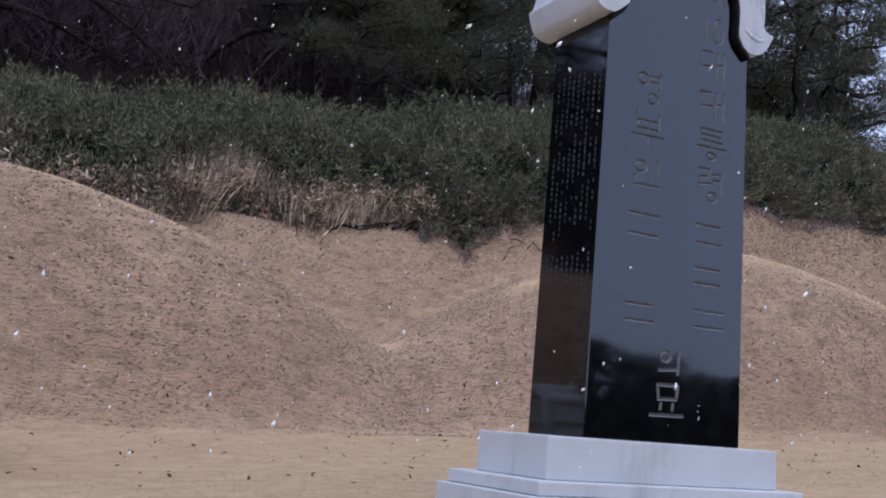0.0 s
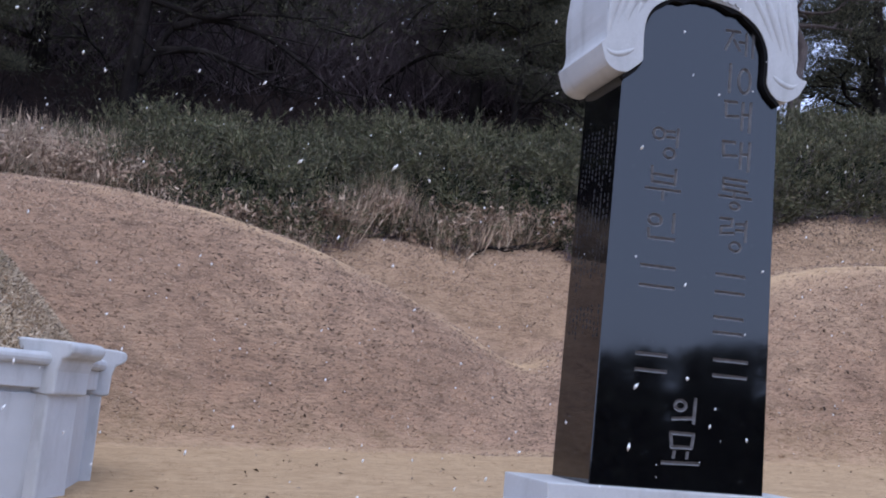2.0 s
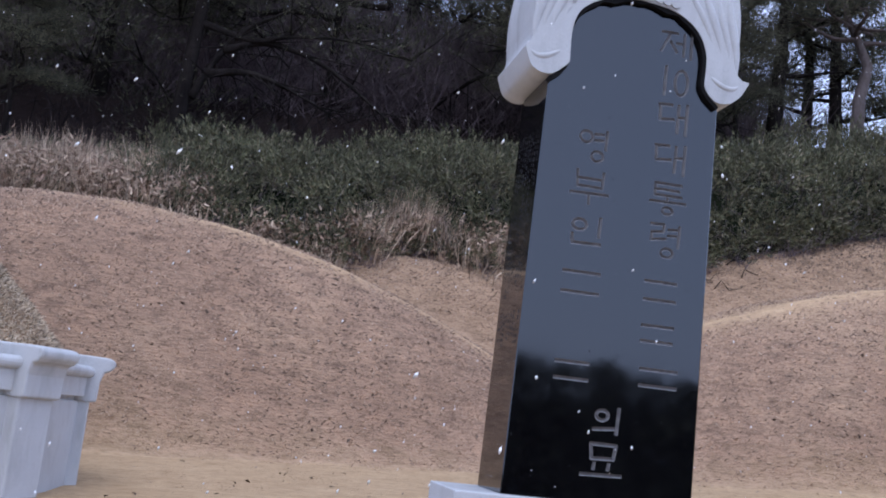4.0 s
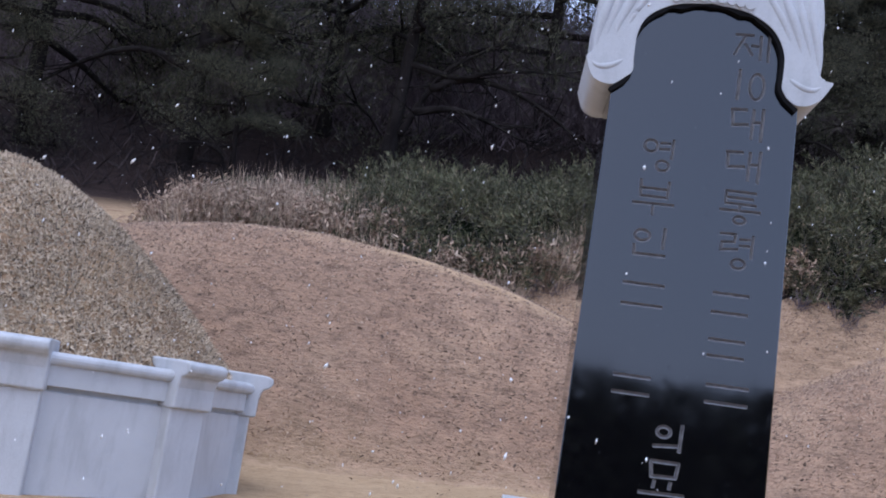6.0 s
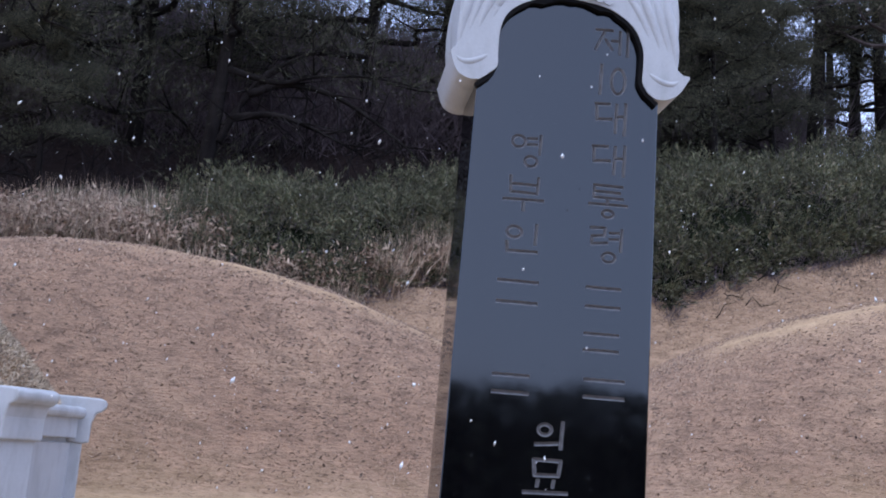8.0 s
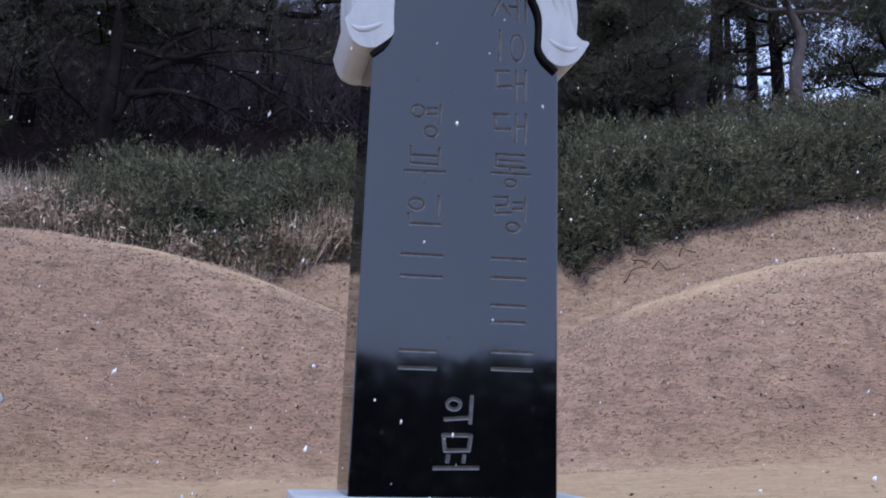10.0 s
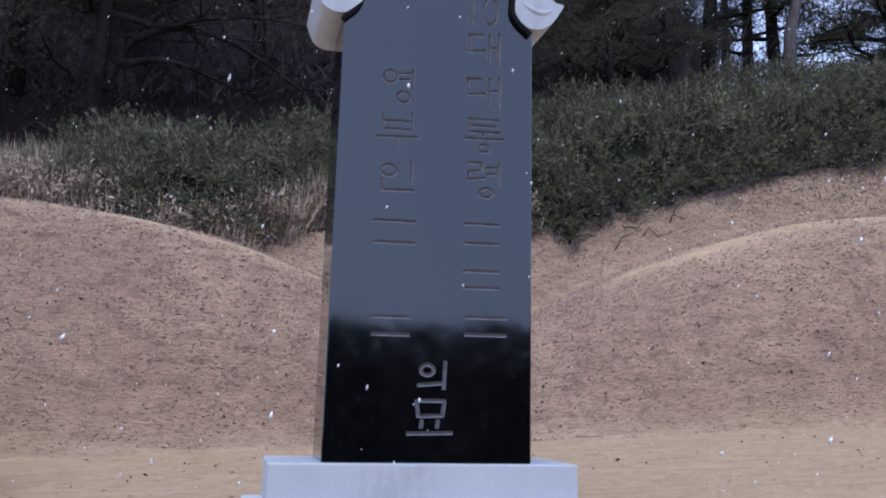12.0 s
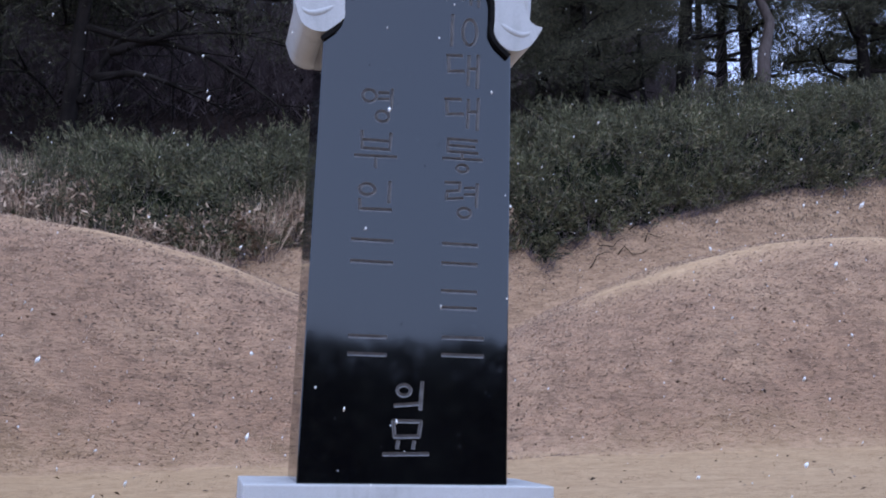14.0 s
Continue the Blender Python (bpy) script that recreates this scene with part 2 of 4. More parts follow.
def extruded(name, outline, y0, y1, mat):
    """A closed outline in x and z, counter-clockwise seen from -y, extruded along y."""
    bm = bmesh.new()
    front = [bm.verts.new((x, y0, z)) for x, z in outline]
    back = [bm.verts.new((x, y1, z)) for x, z in outline]
    n = len(outline)
    bm.faces.new(front)
    bm.faces.new(back[::-1])
    for i in range(n):
        bm.faces.new((front[(i + 1) % n], front[i], back[i], back[(i + 1) % n]))
    bmesh.ops.triangulate(bm, faces=[f for f in bm.faces if len(f.verts) > 4])
    bmesh.ops.recalc_face_normals(bm, faces=bm.faces)
    me = bpy.data.meshes.new(name)
    bm.to_mesh(me)
    bm.free()
    me.materials.append(mat)
    return me


def resampled(points, n):
    """n points at even steps along a polyline of (x, z)."""
    p = np.array([(q[0], q[1]) for q in points], float)
    s = np.concatenate([[0], np.cumsum(np.hypot(*np.diff(p, axis=0).T))])
    t = np.linspace(0, s[-1], n)
    return list(zip(np.interp(t, s, p[:, 0]).tolist(), np.interp(t, s, p[:, 1]).tolist()))


def strip_solid(name, low, high, y0, y1, mat):
    """A solid band between two lines of equally many points (x, z), extruded along y."""
    bm = bmesh.new()
    rows = [[bm.verts.new((x, y, z)) for x, z in line] for y in (y0, y1) for line in (low, high)]
    a, b2, c2, d = rows
    n = len(low)
    for i in range(n - 1):
        for r, q in ((a, b2), (b2, d), (d, c2), (c2, a)):
            bm.faces.new((r[i], r[i + 1], q[i + 1], q[i]))
    for i in (0, n - 1):
        bm.faces.new((a[i], b2[i], d[i], c2[i]))
    bmesh.ops.remove_doubles(bm, verts=bm.verts, dist=0.0005)
    return done(bm, name, mat)


def spline(points, steps=6):
    """A smooth curve through points (Catmull-Rom)."""
    p = [Vector(q) for q in points]
    p = [2 * p[0] - p[1]] + p + [2 * p[-1] - p[-2]]
    out = []
    for i in range(1, len(p) - 2):
        for k in range(steps):
            t = k / steps
            a, b, c, d = p[i - 1], p[i], p[i + 1], p[i + 2]
            out.append(0.5 * ((2 * b) + (c - a) * t + (2 * a - 5 * b + 4 * c - d) * t * t + (3 * b - a - 3 * c + d) * t ** 3))
    out.append(p[-2])
    return out


def tube(bm, points, radii, sides=6):
    """A tapered tube along points, added to bm."""
    rings = []
    for i, q in enumerate(points):
        q = Vector(q)
        way = (Vector(points[min(i + 1, len(points) - 1)]) - Vector(points[max(i - 1, 0)])).normalized()
        side = way.orthogonal().normalized()
        if abs(way.z) < 0.9:
            side = way.cross(Vector((0, 0, 1))).normalized()
        up = side.cross(way)
        rings.append([bm.verts.new(q + float(radii[i]) * (math.cos(a) * side + math.sin(a) * up)) for a in (2 * math.pi * k / sides for k in range(sides))])
    for r0, r1 in zip(rings, rings[1:]):
        for k in range(sides):
            f = bm.faces.new((r0[k], r0[(k + 1) % sides], r1[(k + 1) % sides], r1[k]))
            f.smooth = True
    bm.faces.new(rings[0][::-1])
    bm.faces.new(rings[-1])


def done(bm, name, mat):
    bmesh.ops.recalc_face_normals(bm, faces=bm.faces)
    me = bpy.data.meshes.new(name)
    bm.to_mesh(me)
    bm.free()
    me.materials.append(mat)
    return me


# ---------------------------------------------------------------- ground
def step(t):
    t = np.clip(t, 0, 1)
    return t * t * (3 - 2 * t)


def wobble(x, y, s):
    return (np.sin(x * 1.3 * s + 0.7) * np.cos(y * 1.1 * s - 0.4) + 0.5 * np.sin(x * 2.9 * s + y * 2.3 * s)) / 1.5


FOOT, CREST = 6.3, 7.95


def ground_z(x, y):
    """Height of the ground: court, two grassy spurs, the bank behind them and the wooded hill."""
    x, y = np.asarray(x, float), np.asarray(y, float)
    xc = np.clip(x, -14, 16)
    court = 0.215 + 0.046 * xc + 0.08 * (np.clip(y, 4, 7) - 7) - 0.11 * np.clip(0.5 - y, 0, 6) - 0.3 * np.clip(-6.5 - y, 0, 25) - 0.02 * np.clip(-31.5 - y, 0, 60)
    bank_top = 2.74 + 0.34 * step((x + 2.0) / 2.2) + 0.1 * np.clip(x - 1, 0, 8.2) ** 1.35
    bank = court + (bank_top - court) * np.sin(np.pi / 2 * np.clip((y - 8.0) / (9.4 - 8.0), 0, 1)) ** 1.05
    bank = bank + 0.4 * np.clip(y - 9.4, 0, 4)
    left = 3.0 * (1 - (np.clip(x + 3.6, -9, 9) / np.where(x < -3.6, 9.5, 7.5)) ** 2)
    right = 3.42 * (1 - (np.clip(x - 8.6, -8.5, 8.4) / 8.5) ** 2)
    side = 0.12 * np.logaddexp(left / 0.12, right / 0.12)
    rise = np.sin(np.pi / 2 * np.clip((y - FOOT + 0.12 * wobble(x, y, 0.5)) / (CREST - FOOT), 0, 1)) ** 1.05
    spur = court + (side - court) * rise + 0.16 * np.clip(y - CREST, 0, 0.5) - 0.5 * np.clip(y - CREST - 0.5, 0, 6)
    k = 0.1
    d = np.clip((spur - bank) / k, -40, 40)
    z = bank + k * np.log1p(np.exp(d))
    hill = step((9 - x + 0.55 * (y - 12)) / 5) * 0.56 * np.clip(y - 13, 0, 13.5)
    fall = step((x - 9 - 0.55 * (y - 12)) / 5) * (-0.12) * np.clip(y - 14, 0, 40)
    hill = hill + step((3 - x) / 5) * 0.1 * np.clip(y - 14, 0, 13.5)
    z = z + hill + fall
    z = z + 0.02 * wobble(x, y, 1.7) * step((y - 3) / 3) + 0.05 * wobble(x, y, 0.35) * step((y - 6) / 2)
    return z


def painted_crest_light(x, y):
    """How far the turf is painted paler along the crests of the two spurs, like sky light."""
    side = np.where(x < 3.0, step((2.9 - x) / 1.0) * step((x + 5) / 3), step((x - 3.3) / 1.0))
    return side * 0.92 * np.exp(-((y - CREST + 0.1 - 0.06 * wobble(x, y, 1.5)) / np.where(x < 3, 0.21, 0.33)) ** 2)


def make_ground():
    xs = np.concatenate([-np.geomspace(600, 12.5, 22), np.arange(-12, 14.01, 0.13), np.geomspace(14.6, 600, 22)])
    ys = np.concatenate([-np.geomspace(600, 6.5, 20), np.arange(-6, 5.6, 0.6), np.arange(5.7, 12.01, 0.11), np.geomspace(12.4, 600, 30)])
    gx, gy = np.meshgrid(xs, ys)
    v = np.stack([gx, gy, ground_z(gx, gy)], 2).reshape(-1, 3)
    w, h = len(xs), len(ys)
    i = (np.arange(h - 1)[:, None] * w + np.arange(w - 1)[None]).reshape(-1)
    me = bpy.data.meshes.new("ground")
    me.from_pydata(v.tolist(), [], np.stack([i, i + 1, i + w + 1, i + w], 1).tolist())
    me.polygons.foreach_set("use_smooth", [True] * len(me.polygons))
    paled = me.attributes.new("paled", "FLOAT", "POINT")
    paled.data.foreach_set("value", painted_crest_light(v[:, 0], v[:, 1]))
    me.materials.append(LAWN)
    return tagged(new("ground", me), "dry straw-coloured winter lawn rising into grassy banks", "ground", kind="structure")


make_ground()
rng = np.random.default_rng(7)


def normals_at(x, y, e=0.05):
    dx = (ground_z(x + e, y) - ground_z(x - e, y)) / (2 * e)
    dy = (ground_z(x, y + e) - ground_z(x, y - e)) / (2 * e)
    n = np.stack([-dx, -dy, np.ones_like(dx)], 1)
    return n / np.linalg.norm(n, axis=1)[:, None]


# three crossed blades that lean apart
TUFT = [(-0.1, 0, 0), (0.1, 0, 0), (0.25, 0.3, 1), (0, -0.1, 0), (0.05, 0.1, 0), (-0.5, 0.1, 0.8), (0.1, 0.05, 0), (-0.1, 0.05, 0), (0.1, -0.5, 0.85)]
TUFT_F = [(0, 1, 2), (3, 4, 5), (6, 7, 8)]
SHORT, SHORT_F = TUFT[:6], TUFT_F[:2]


def make_lawn_blades():
    n = 170000
    x, y = rng.uniform(-10, 13, n), rng.uniform(6.25, 9.4, n)
    keep = np.abs(x - 1) < 6.5 + 0.42 * (y + 5)
    x, y = x[keep], y[keep]
    n = len(x)
    p = np.stack([x, y, ground_z(x, y) - 0.004], 1)
    s = np.where(rng.uniform(0, 1, n) < 0.17, rng.uniform(0.03, 0.06, n), rng.uniform(0.013, 0.034, n))
    s = s * np.where(rng.uniform(0, 1, n) < 1.1 * painted_crest_light(x, y), 0.1, 1.0)
    up = normals_at(x, y) * 0.8 + np.array([[0, -0.2, 0.2]])
    m = frames_for(p, up, rng.normal(1.57, 0.4, n), np.stack([s * 2.2, s, s * rng.uniform(0.35, 0.8, n)], 1), rng, 0.3)
    tagged(new("lawn_grass", scatter("lawn_grass", SHORT, SHORT_F, m, STRAW)), "short dry straw-coloured grass on the lawn bank", "grass", kind="stuff")
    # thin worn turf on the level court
    n = 60000
    y = rng.uniform(1.5, 6.4, n)
    x = rng.uniform(-1, 1, n) * (3.5 + 0.62 * (y + 5)) + 0.6
    s = rng.uniform(0.008, 0.02, n)
    m = frames_for(np.stack([x, y, ground_z(x, y) - 0.003], 1), np.tile([[0.0, -0.1, 1.0]], (n, 1)), rng.uniform(0, 6.28, n), np.stack([s * 1.8, s, s * 0.6], 1), rng, 0.3)
    tagged(new("court_grass", scatter("court_grass", SHORT, SHORT_F, m, COURT_STRAW)), "thin worn sandy grass on the level court", "grass", kind="stuff")
    # darker dead thatch that lies in short level dashes, thicker in places
    n = 26000
    x, y = rng.uniform(-10, 13, n), rng.uniform(6.3, 9.3, n)
    keep = (np.abs(x - 1) < 6.5 + 0.42 * (y + 5)) & (rng.uniform(0, 1, n) < 0.35 + 0.5 * wobble(x, y, 1.3)) & (rng.uniform(0, 1, n) > 1.3 * painted_crest_light(x, y))
    x, y = x[keep], y[keep]
    n = len(x)
    s = rng.uniform(0.012, 0.026, n) * np.where(y > 8.2, 0.7, 1.0)
    m = frames_for(np.stack([x, y, ground_z(x, y) - 0.002], 1), normals_at(x, y) * 0.8 + np.array([[0, -0.2, 0.2]]), rng.normal(1.57, 0.15, n), np.stack([s * 1.35, s, s * 0.5], 1), rng, 0.1)
    tagged(new("lawn_thatch", scatter("lawn_thatch", [(-0.7, 0, 0), (0.6, 0, 0), (0.75, 0.3, 0.7), (0, 0.4, 1.0), (-0.8, 0.3, 0.6)], [(0, 1, 2, 3, 4)], m, THATCH)), "darker dead thatch in patches on the lawn", "thatch", kind="stuff")


make_lawn_blades()


# ---------------------------------------------------------------- the stele
BASE_Z, HALF_LOW, HALF_TOP, DEEP, TOP_Z = 0.45, 0.53, 0.477, 0.51, 3.3
BAR = [("l", [(0.02, 0.78), (0.98, 0.78)]), ("l", [(0.02, 0.28), (0.98, 0.28)])]
SYLLABLES = {
    "제": [("l", [(0, 0.92), (0.5, 0.95)]), ("l", [(0.27, 0.92), (0.0, 0.15)]), ("l", [(0.28, 0.6), (0.5, 0.2)]), ("l", [(0.47, 0.55), (0.68, 0.55)]), ("l", [(0.72, 0.95), (0.72, 0.05)]), ("l", [(0.95, 1), (0.95, 0)])],
    "10": [("l", [(0.12, 1), (0.1, 0)]), ("o", 0.68, 0.48, 0.26, 0.46)],
    "대": [("l", [(0, 0.9), (0.45, 0.93)]), ("l", [(0.04, 0.9), (0.06, 0.42), (0.52, 0.47)]), ("l", [(0.66, 0.95), (0.64, 0.05)]), ("l", [(0.66, 0.55), (0.9, 0.57)]), ("l", [(0.94, 1), (0.92, 0)])],
    "통": [("l", [(0.12, 1), (0.86, 1)]), ("l", [(0.14, 0.81), (0.8, 0.81)]), ("l", [(0.12, 1), (0.12, 0.63), (0.88, 0.63)]), ("l", [(0.48, 0.62), (0.48, 0.45)]), ("l", [(0, 0.42), (1, 0.44)]), ("o", 0.5, 0.15, 0.17, 0.14)],
    "령": [("l", [(0, 0.98), (0.42, 1), (0.4, 0.78), (0.06, 0.74), (0.04, 0.52), (0.5, 0.58)]), ("l", [(0.55, 0.86), (0.82, 0.88)]), ("l", [(0.55, 0.68), (0.82, 0.7)]), ("l", [(0.9, 1), (0.88, 0.36)]), ("o", 0.55, 0.17, 0.21, 0.16)],
    "영": [("o", 0.24, 0.76, 0.22, 0.2), ("l", [(0.5, 0.86), (0.78, 0.88)]), ("l", [(0.5, 0.68), (0.78, 0.7)]), ("l", [(0.88, 1), (0.86, 0.42)]), ("o", 0.62, 0.19, 0.21, 0.18)],
    "부": [("l", [(0.15, 1), (0.17, 0.52), (0.83, 0.52), (0.85, 1)]), ("l", [(0.17, 0.76), (0.83, 0.76)]), ("l", [(0, 0.3), (1, 0.33)]), ("l", [(0.5, 0.3), (0.5, 0.0)])],
    "인": [("o", 0.28, 0.7, 0.24, 0.22), ("l", [(0.9, 1), (0.88, 0.33)]), ("l", [(0.08, 0.38), (0.1, 0.06), (0.95, 0.08)])],
    "의": [("o", 0.3, 0.68, 0.26, 0.24), ("l", [(0.0, 0.12), (0.78, 0.2)]), ("l", [(0.9, 1), (0.86, 0)])],
    "묘": [("l", [(0.2, 1), (0.24, 0.56), (0.78, 0.58), (0.82, 1), (0.2, 1)]), ("l", [(0.32, 0.44), (0.3, 0.24)]), ("l", [(0.68, 0.44), (0.66, 0.24)]), ("l", [(0, 0.06), (1, 0.09)])],
}
# syllable, left, right, top, bottom on the face; None stands for a name
LETTERS = [
    ("제", 0.15, 0.34, 3.10, 2.95), ("10", 0.17, 0.34, 2.89, 2.72), ("대", 0.165, 0.345, 2.68, 2.50), ("대", 0.16, 0.35, 2.44, 2.27),
    ("통", 0.155, 0.365, 2.21, 2.03), ("령", 0.17, 0.36, 1.98, 1.79), (None, 0.16, 0.35, 1.70, 1.50), (None, 0.16, 0.35, 1.45, 1.28), (None, 0.17, 0.39, 1.215, 1.04),
    ("영", -0.285, -0.10, 2.45, 2.265), ("부", -0.305, -0.09, 2.215, 2.03), ("인", -0.288, -0.10, 1.96, 1.80), (None, -0.31, -0.09, 1.70, 1.48), (None, -0.305, -0.11, 1.205, 1.03),
    ("의", -0.062, 0.09, 0.95, 0.815), ("묘", -0.111, 0.114, 0.755, 0.583),
]


def groove(bm, p, q, w, depth):
    """A V-shaped cutter from p to q (x, z) that reaches depth into the face y = 0."""
    p, q = Vector((p[0], 0, p[1])), Vector((q[0], 0, q[1]))
    way = (q - p).normalized()
    side = way.cross(Vector((0, 1, 0))) * (w / 2)
    out = Vector((0, -0.01, 0))
    spread = 1 + 0.01 / depth
    a, b = p - way * w * 0.42, q + way * w * 0.42
    v = [bm.verts.new(c) for c in (a + side * spread + out, a - side * spread + out, p + Vector((0, depth, 0)), b + side * spread + out, b - side * spread + out, q + Vector((0, depth, 0)))]
    for f in ((0, 1, 2), (5, 4, 3), (0, 3, 4, 1), (1, 4, 5, 2), (2, 5, 3, 0)):
        bm.faces.new([v[i] for i in f])


def ring_groove(bm, cx, cz, rx, rz, w, depth, sides=18):
    loops = []
    for k in range(sides):
        a = 2 * math.pi * k / sides
        c, s = math.cos(a), math.sin(a)
        spread = (1 + 0.01 / depth) * w / 2
        loops.append([bm.verts.new((cx + (rx + d) * c, y, cz + (rz + d) * s)) for d, y in ((-spread, -0.01), (spread, -0.01), (0, depth))])
    for k in range(sides):
        u, v = loops[k], loops[(k + 1) % sides]
        for i in range(3):
            bm.faces.new((u[i], u[(i + 1) % 3], v[(i + 1) % 3], v[i]))


def cut_mesh(name, me, cutters):
    """me with the cutters taken away, one after the other."""
    body = new(name, me)
    tools = []
    for c in cutters:
        tool = new("cutter", c)
        tools.append(tool)
        m = body.modifiers.new("cut", "BOOLEAN")
        m.operation, m.solver, m.object = "DIFFERENCE", "EXACT", tool
        m.use_self = True
        m.material_mode = "TRANSFER"
    dg = bpy.context.evaluated_depsgraph_get()
    dg.update()
    result = bpy.data.meshes.new_from_object(body.evaluated_get(dg))
    bpy.data.objects.remove(body)
    for tool in tools:
        bpy.data.objects.remove(tool)
    return result


def cap_half(right=True):
    """Half of the cap's outline: inner edge from the middle down to the scroll, then the outer edge up."""
    inner = spline([(0, 3.235, 0), (0.2, 3.205, 0), (0.34, 3.12, 0), (0.405, 3.0, 0), (0.412, 2.88, 0), (0.41, 2.8, 0), (0.44, 2.745, 0)], 5)
    scroll = spline([(0.44, 2.745, 0), (0.49, 2.712, 0), (0.56, 2.718, 0), (0.625, 2.765, 0), (0.682, 2.86, 0)], 4)[1:]
    if right:
        back = [(0.682, 2.86, 0), (0.622, 2.875, 0), (0.585, 2.95, 0), (0.603, 3.08, 0), (0.6, 3.25, 0), (0.55, 3.45, 0), (0.36, 3.62, 0), (0, 3.7, 0)]
    else:
        back = [(0.648, 2.86, 0), (0.62, 2.885, 0), (0.603, 2.96, 0), (0.612, 3.08, 0), (0.608, 3.25, 0), (0.56, 3.45, 0), (0.36, 3.62, 0), (0, 3.7, 0)]
        inner = [Vector((p.x - 0.022 * min(1, max(0, (3.12 - p.y) / 0.15)) * min(1, max(0, (p.y - 2.745) / 0.05)), p.y, 0)) for p in inner]
        scroll = [p if p.x < 0.6 else Vector((0.6 + (p.x - 0.6) * 0.59, p.y, 0)) for p in scroll]
    back = spline(back, 5)[1:]
    return [(p.x, p.y) for p in inner], [(p.x, p.y) for p in scroll], [(p.x, p.y) for p in back]


def make_stele():
    thing = tagged(new("stele"), "tall polished black granite stele with white carved scroll cap", "tombstone")
    # shaft
    v = [(-HALF_LOW, 0, BASE_Z), (0.522, 0, BASE_Z), (0.522, DEEP, BASE_Z), (-HALF_LOW, DEEP, BASE_Z),
         (-HALF_TOP, 0, TOP_Z), (0.51, 0, TOP_Z), (0.51, DEEP - 0.01, TOP_Z), (-HALF_TOP, DEEP - 0.01, TOP_Z)]
    bm = bmesh.new()
    vs = [bm.verts.new(c) for c in v]
    for f in ((3, 2, 1, 0), (4, 5, 6, 7), (0, 1, 5, 4), (1, 2, 6, 5), (2, 3, 7, 6), (3, 0, 4, 7)):
        bm.faces.new([vs[i] for i in f])
    bmesh.ops.bevel(bm, geom=[e for e in bm.edges], offset=0.005, segments=1, affect="EDGES")
    shaft = done(bm, "shaft", BLACK)
    shaft.materials.append(CARVED)
    cutters = []
    for sign, x0, x1, z1, z0 in LETTERS:
        bm = bmesh.new()
        w = 0.02 if sign not in ("통", "령", "영", "부", "제") else 0.018
        for kind, *data in SYLLABLES[sign] if sign else BAR:
            if kind == "l":
                pts = [(x0 + px * (x1 - x0), z0 + pz * (z1 - z0)) for px, pz in data[0]]
                for p, q in zip(pts, pts[1:]):
                    groove(bm, p, q, w, 0.014)
            else:
                cx, cz, rx, rz = data
                ring_groove(bm, x0 + cx * (x1 - x0), z0 + cz * (z1 - z0), rx * (x1 - x0) - w * 0.3, rz * (z1 - z0) - w * 0.3, w, 0.014)
        cutters.append(done(bm, "cutter", CARVED))
    part("shaft", cut_mesh("shaft", shaft, cutters), thing, "mirror-polished black granite with carved characters")
    # rows of small writing on the side, too fine to read
    bm = bmesh.new()
    r = random.Random(3)
    for z1, z0, cols in ((2.45, 2.04, 9), (2.05, 1.86, 5), (2.02, 1.50, 9), (1.42, 1.22, 9)):
        for c in range(cols):
            y = 0.05 + c * 0.048
            z = z1 - r.random() * 0.02
            stop = z0 + r.random() * 0.12
            while z > stop:
                h = r.uniform(0.018, 0.03)
                x = -(HALF_LOW + (HALF_TOP - HALF_LOW) * (z - BASE_Z) / (TOP_Z - BASE_Z)) - 0.0006
                wide = r.uniform(0.008, 0.018)
                if r.random() > 0.18:
                    q = [bm.verts.new(p) for p in ((x - 0.0002, y, z), (x - 0.0002, y + wide, z), (x - 0.0002, y + wide, z - h * 0.8), (x - 0.0002, y, z - h * 0.8))]
                    bm.faces.new(q)
                z -= h + 0.008
    part("inscription", done(bm, "inscription", FAINT), thing, "fine columns of frosted writing")["kind"] = "stuff"
    # cap: scroll-ended roof that runs over the whole depth
    def cap_lines(right):
        inner, scroll, back = cap_half(right)
        turn = min(range(len(back)), key=lambda k: abs(back[k][1] - 2.95) + abs(back[k][0] - 0.6))
        cut = min(range(len(inner)), key=lambda k: abs(inner[k][1] - 2.87))
        upper, under = back[turn:][::-1], (back[:turn + 1][::-1] + scroll[2:][::-1])
        sgn = 1 if right else -1
        lo = resampled(inner[:cut + 1], 26) + resampled(inner[cut:], 22)[1:]
        hi = resampled(upper, 26) + resampled(under, 22)[1:]
        return [(sgn * x, z) for x, z in lo], [(sgn * x, z) for x, z in hi], inner

    lo_r, hi_r, inner = cap_lines(True)
    lo_l, hi_l, _ = cap_lines(False)
    lows, highs = lo_l[::-1] + lo_r[1:], hi_l[::-1] + hi_r[1:]
    cap = part("cap", strip_solid("cap", lows, highs, -0.038, DEEP + 0.07, GRANITE), thing, "white granite cap with rolled scroll ends")
    bevelled(cap, 0.016, 3)
    # carved wave folds on the cap's front
    for sgn in (1, -1):
        for k, t in enumerate((0.16, 0.42, 0.66, 0.88)):
            pts = []
            for s in np.linspace(0, 1, 9):
                z = 3.46 - (0.5 + 0.05 * k) * s
                xin = 0.43 - 0.3 * max(0, (z - 3.0) / 0.4) ** 1.5
                xout = (0.6 if sgn > 0 else 0.605) - 0.012 * math.sin(6 * s)
                pts.append((sgn * (xin + (xout - xin) * (t + 0.04 * math.sin(5 * s + k))), -0.02 - 0.004 * math.sin(3 * s), z))
            bm = bmesh.new()
            tube(bm, spline(pts, 3), [0.006 + (0.024 if k % 2 else 0.019) * math.sin(math.pi * min(1, i / 24 + 0.03)) for i in range(25)], 10)
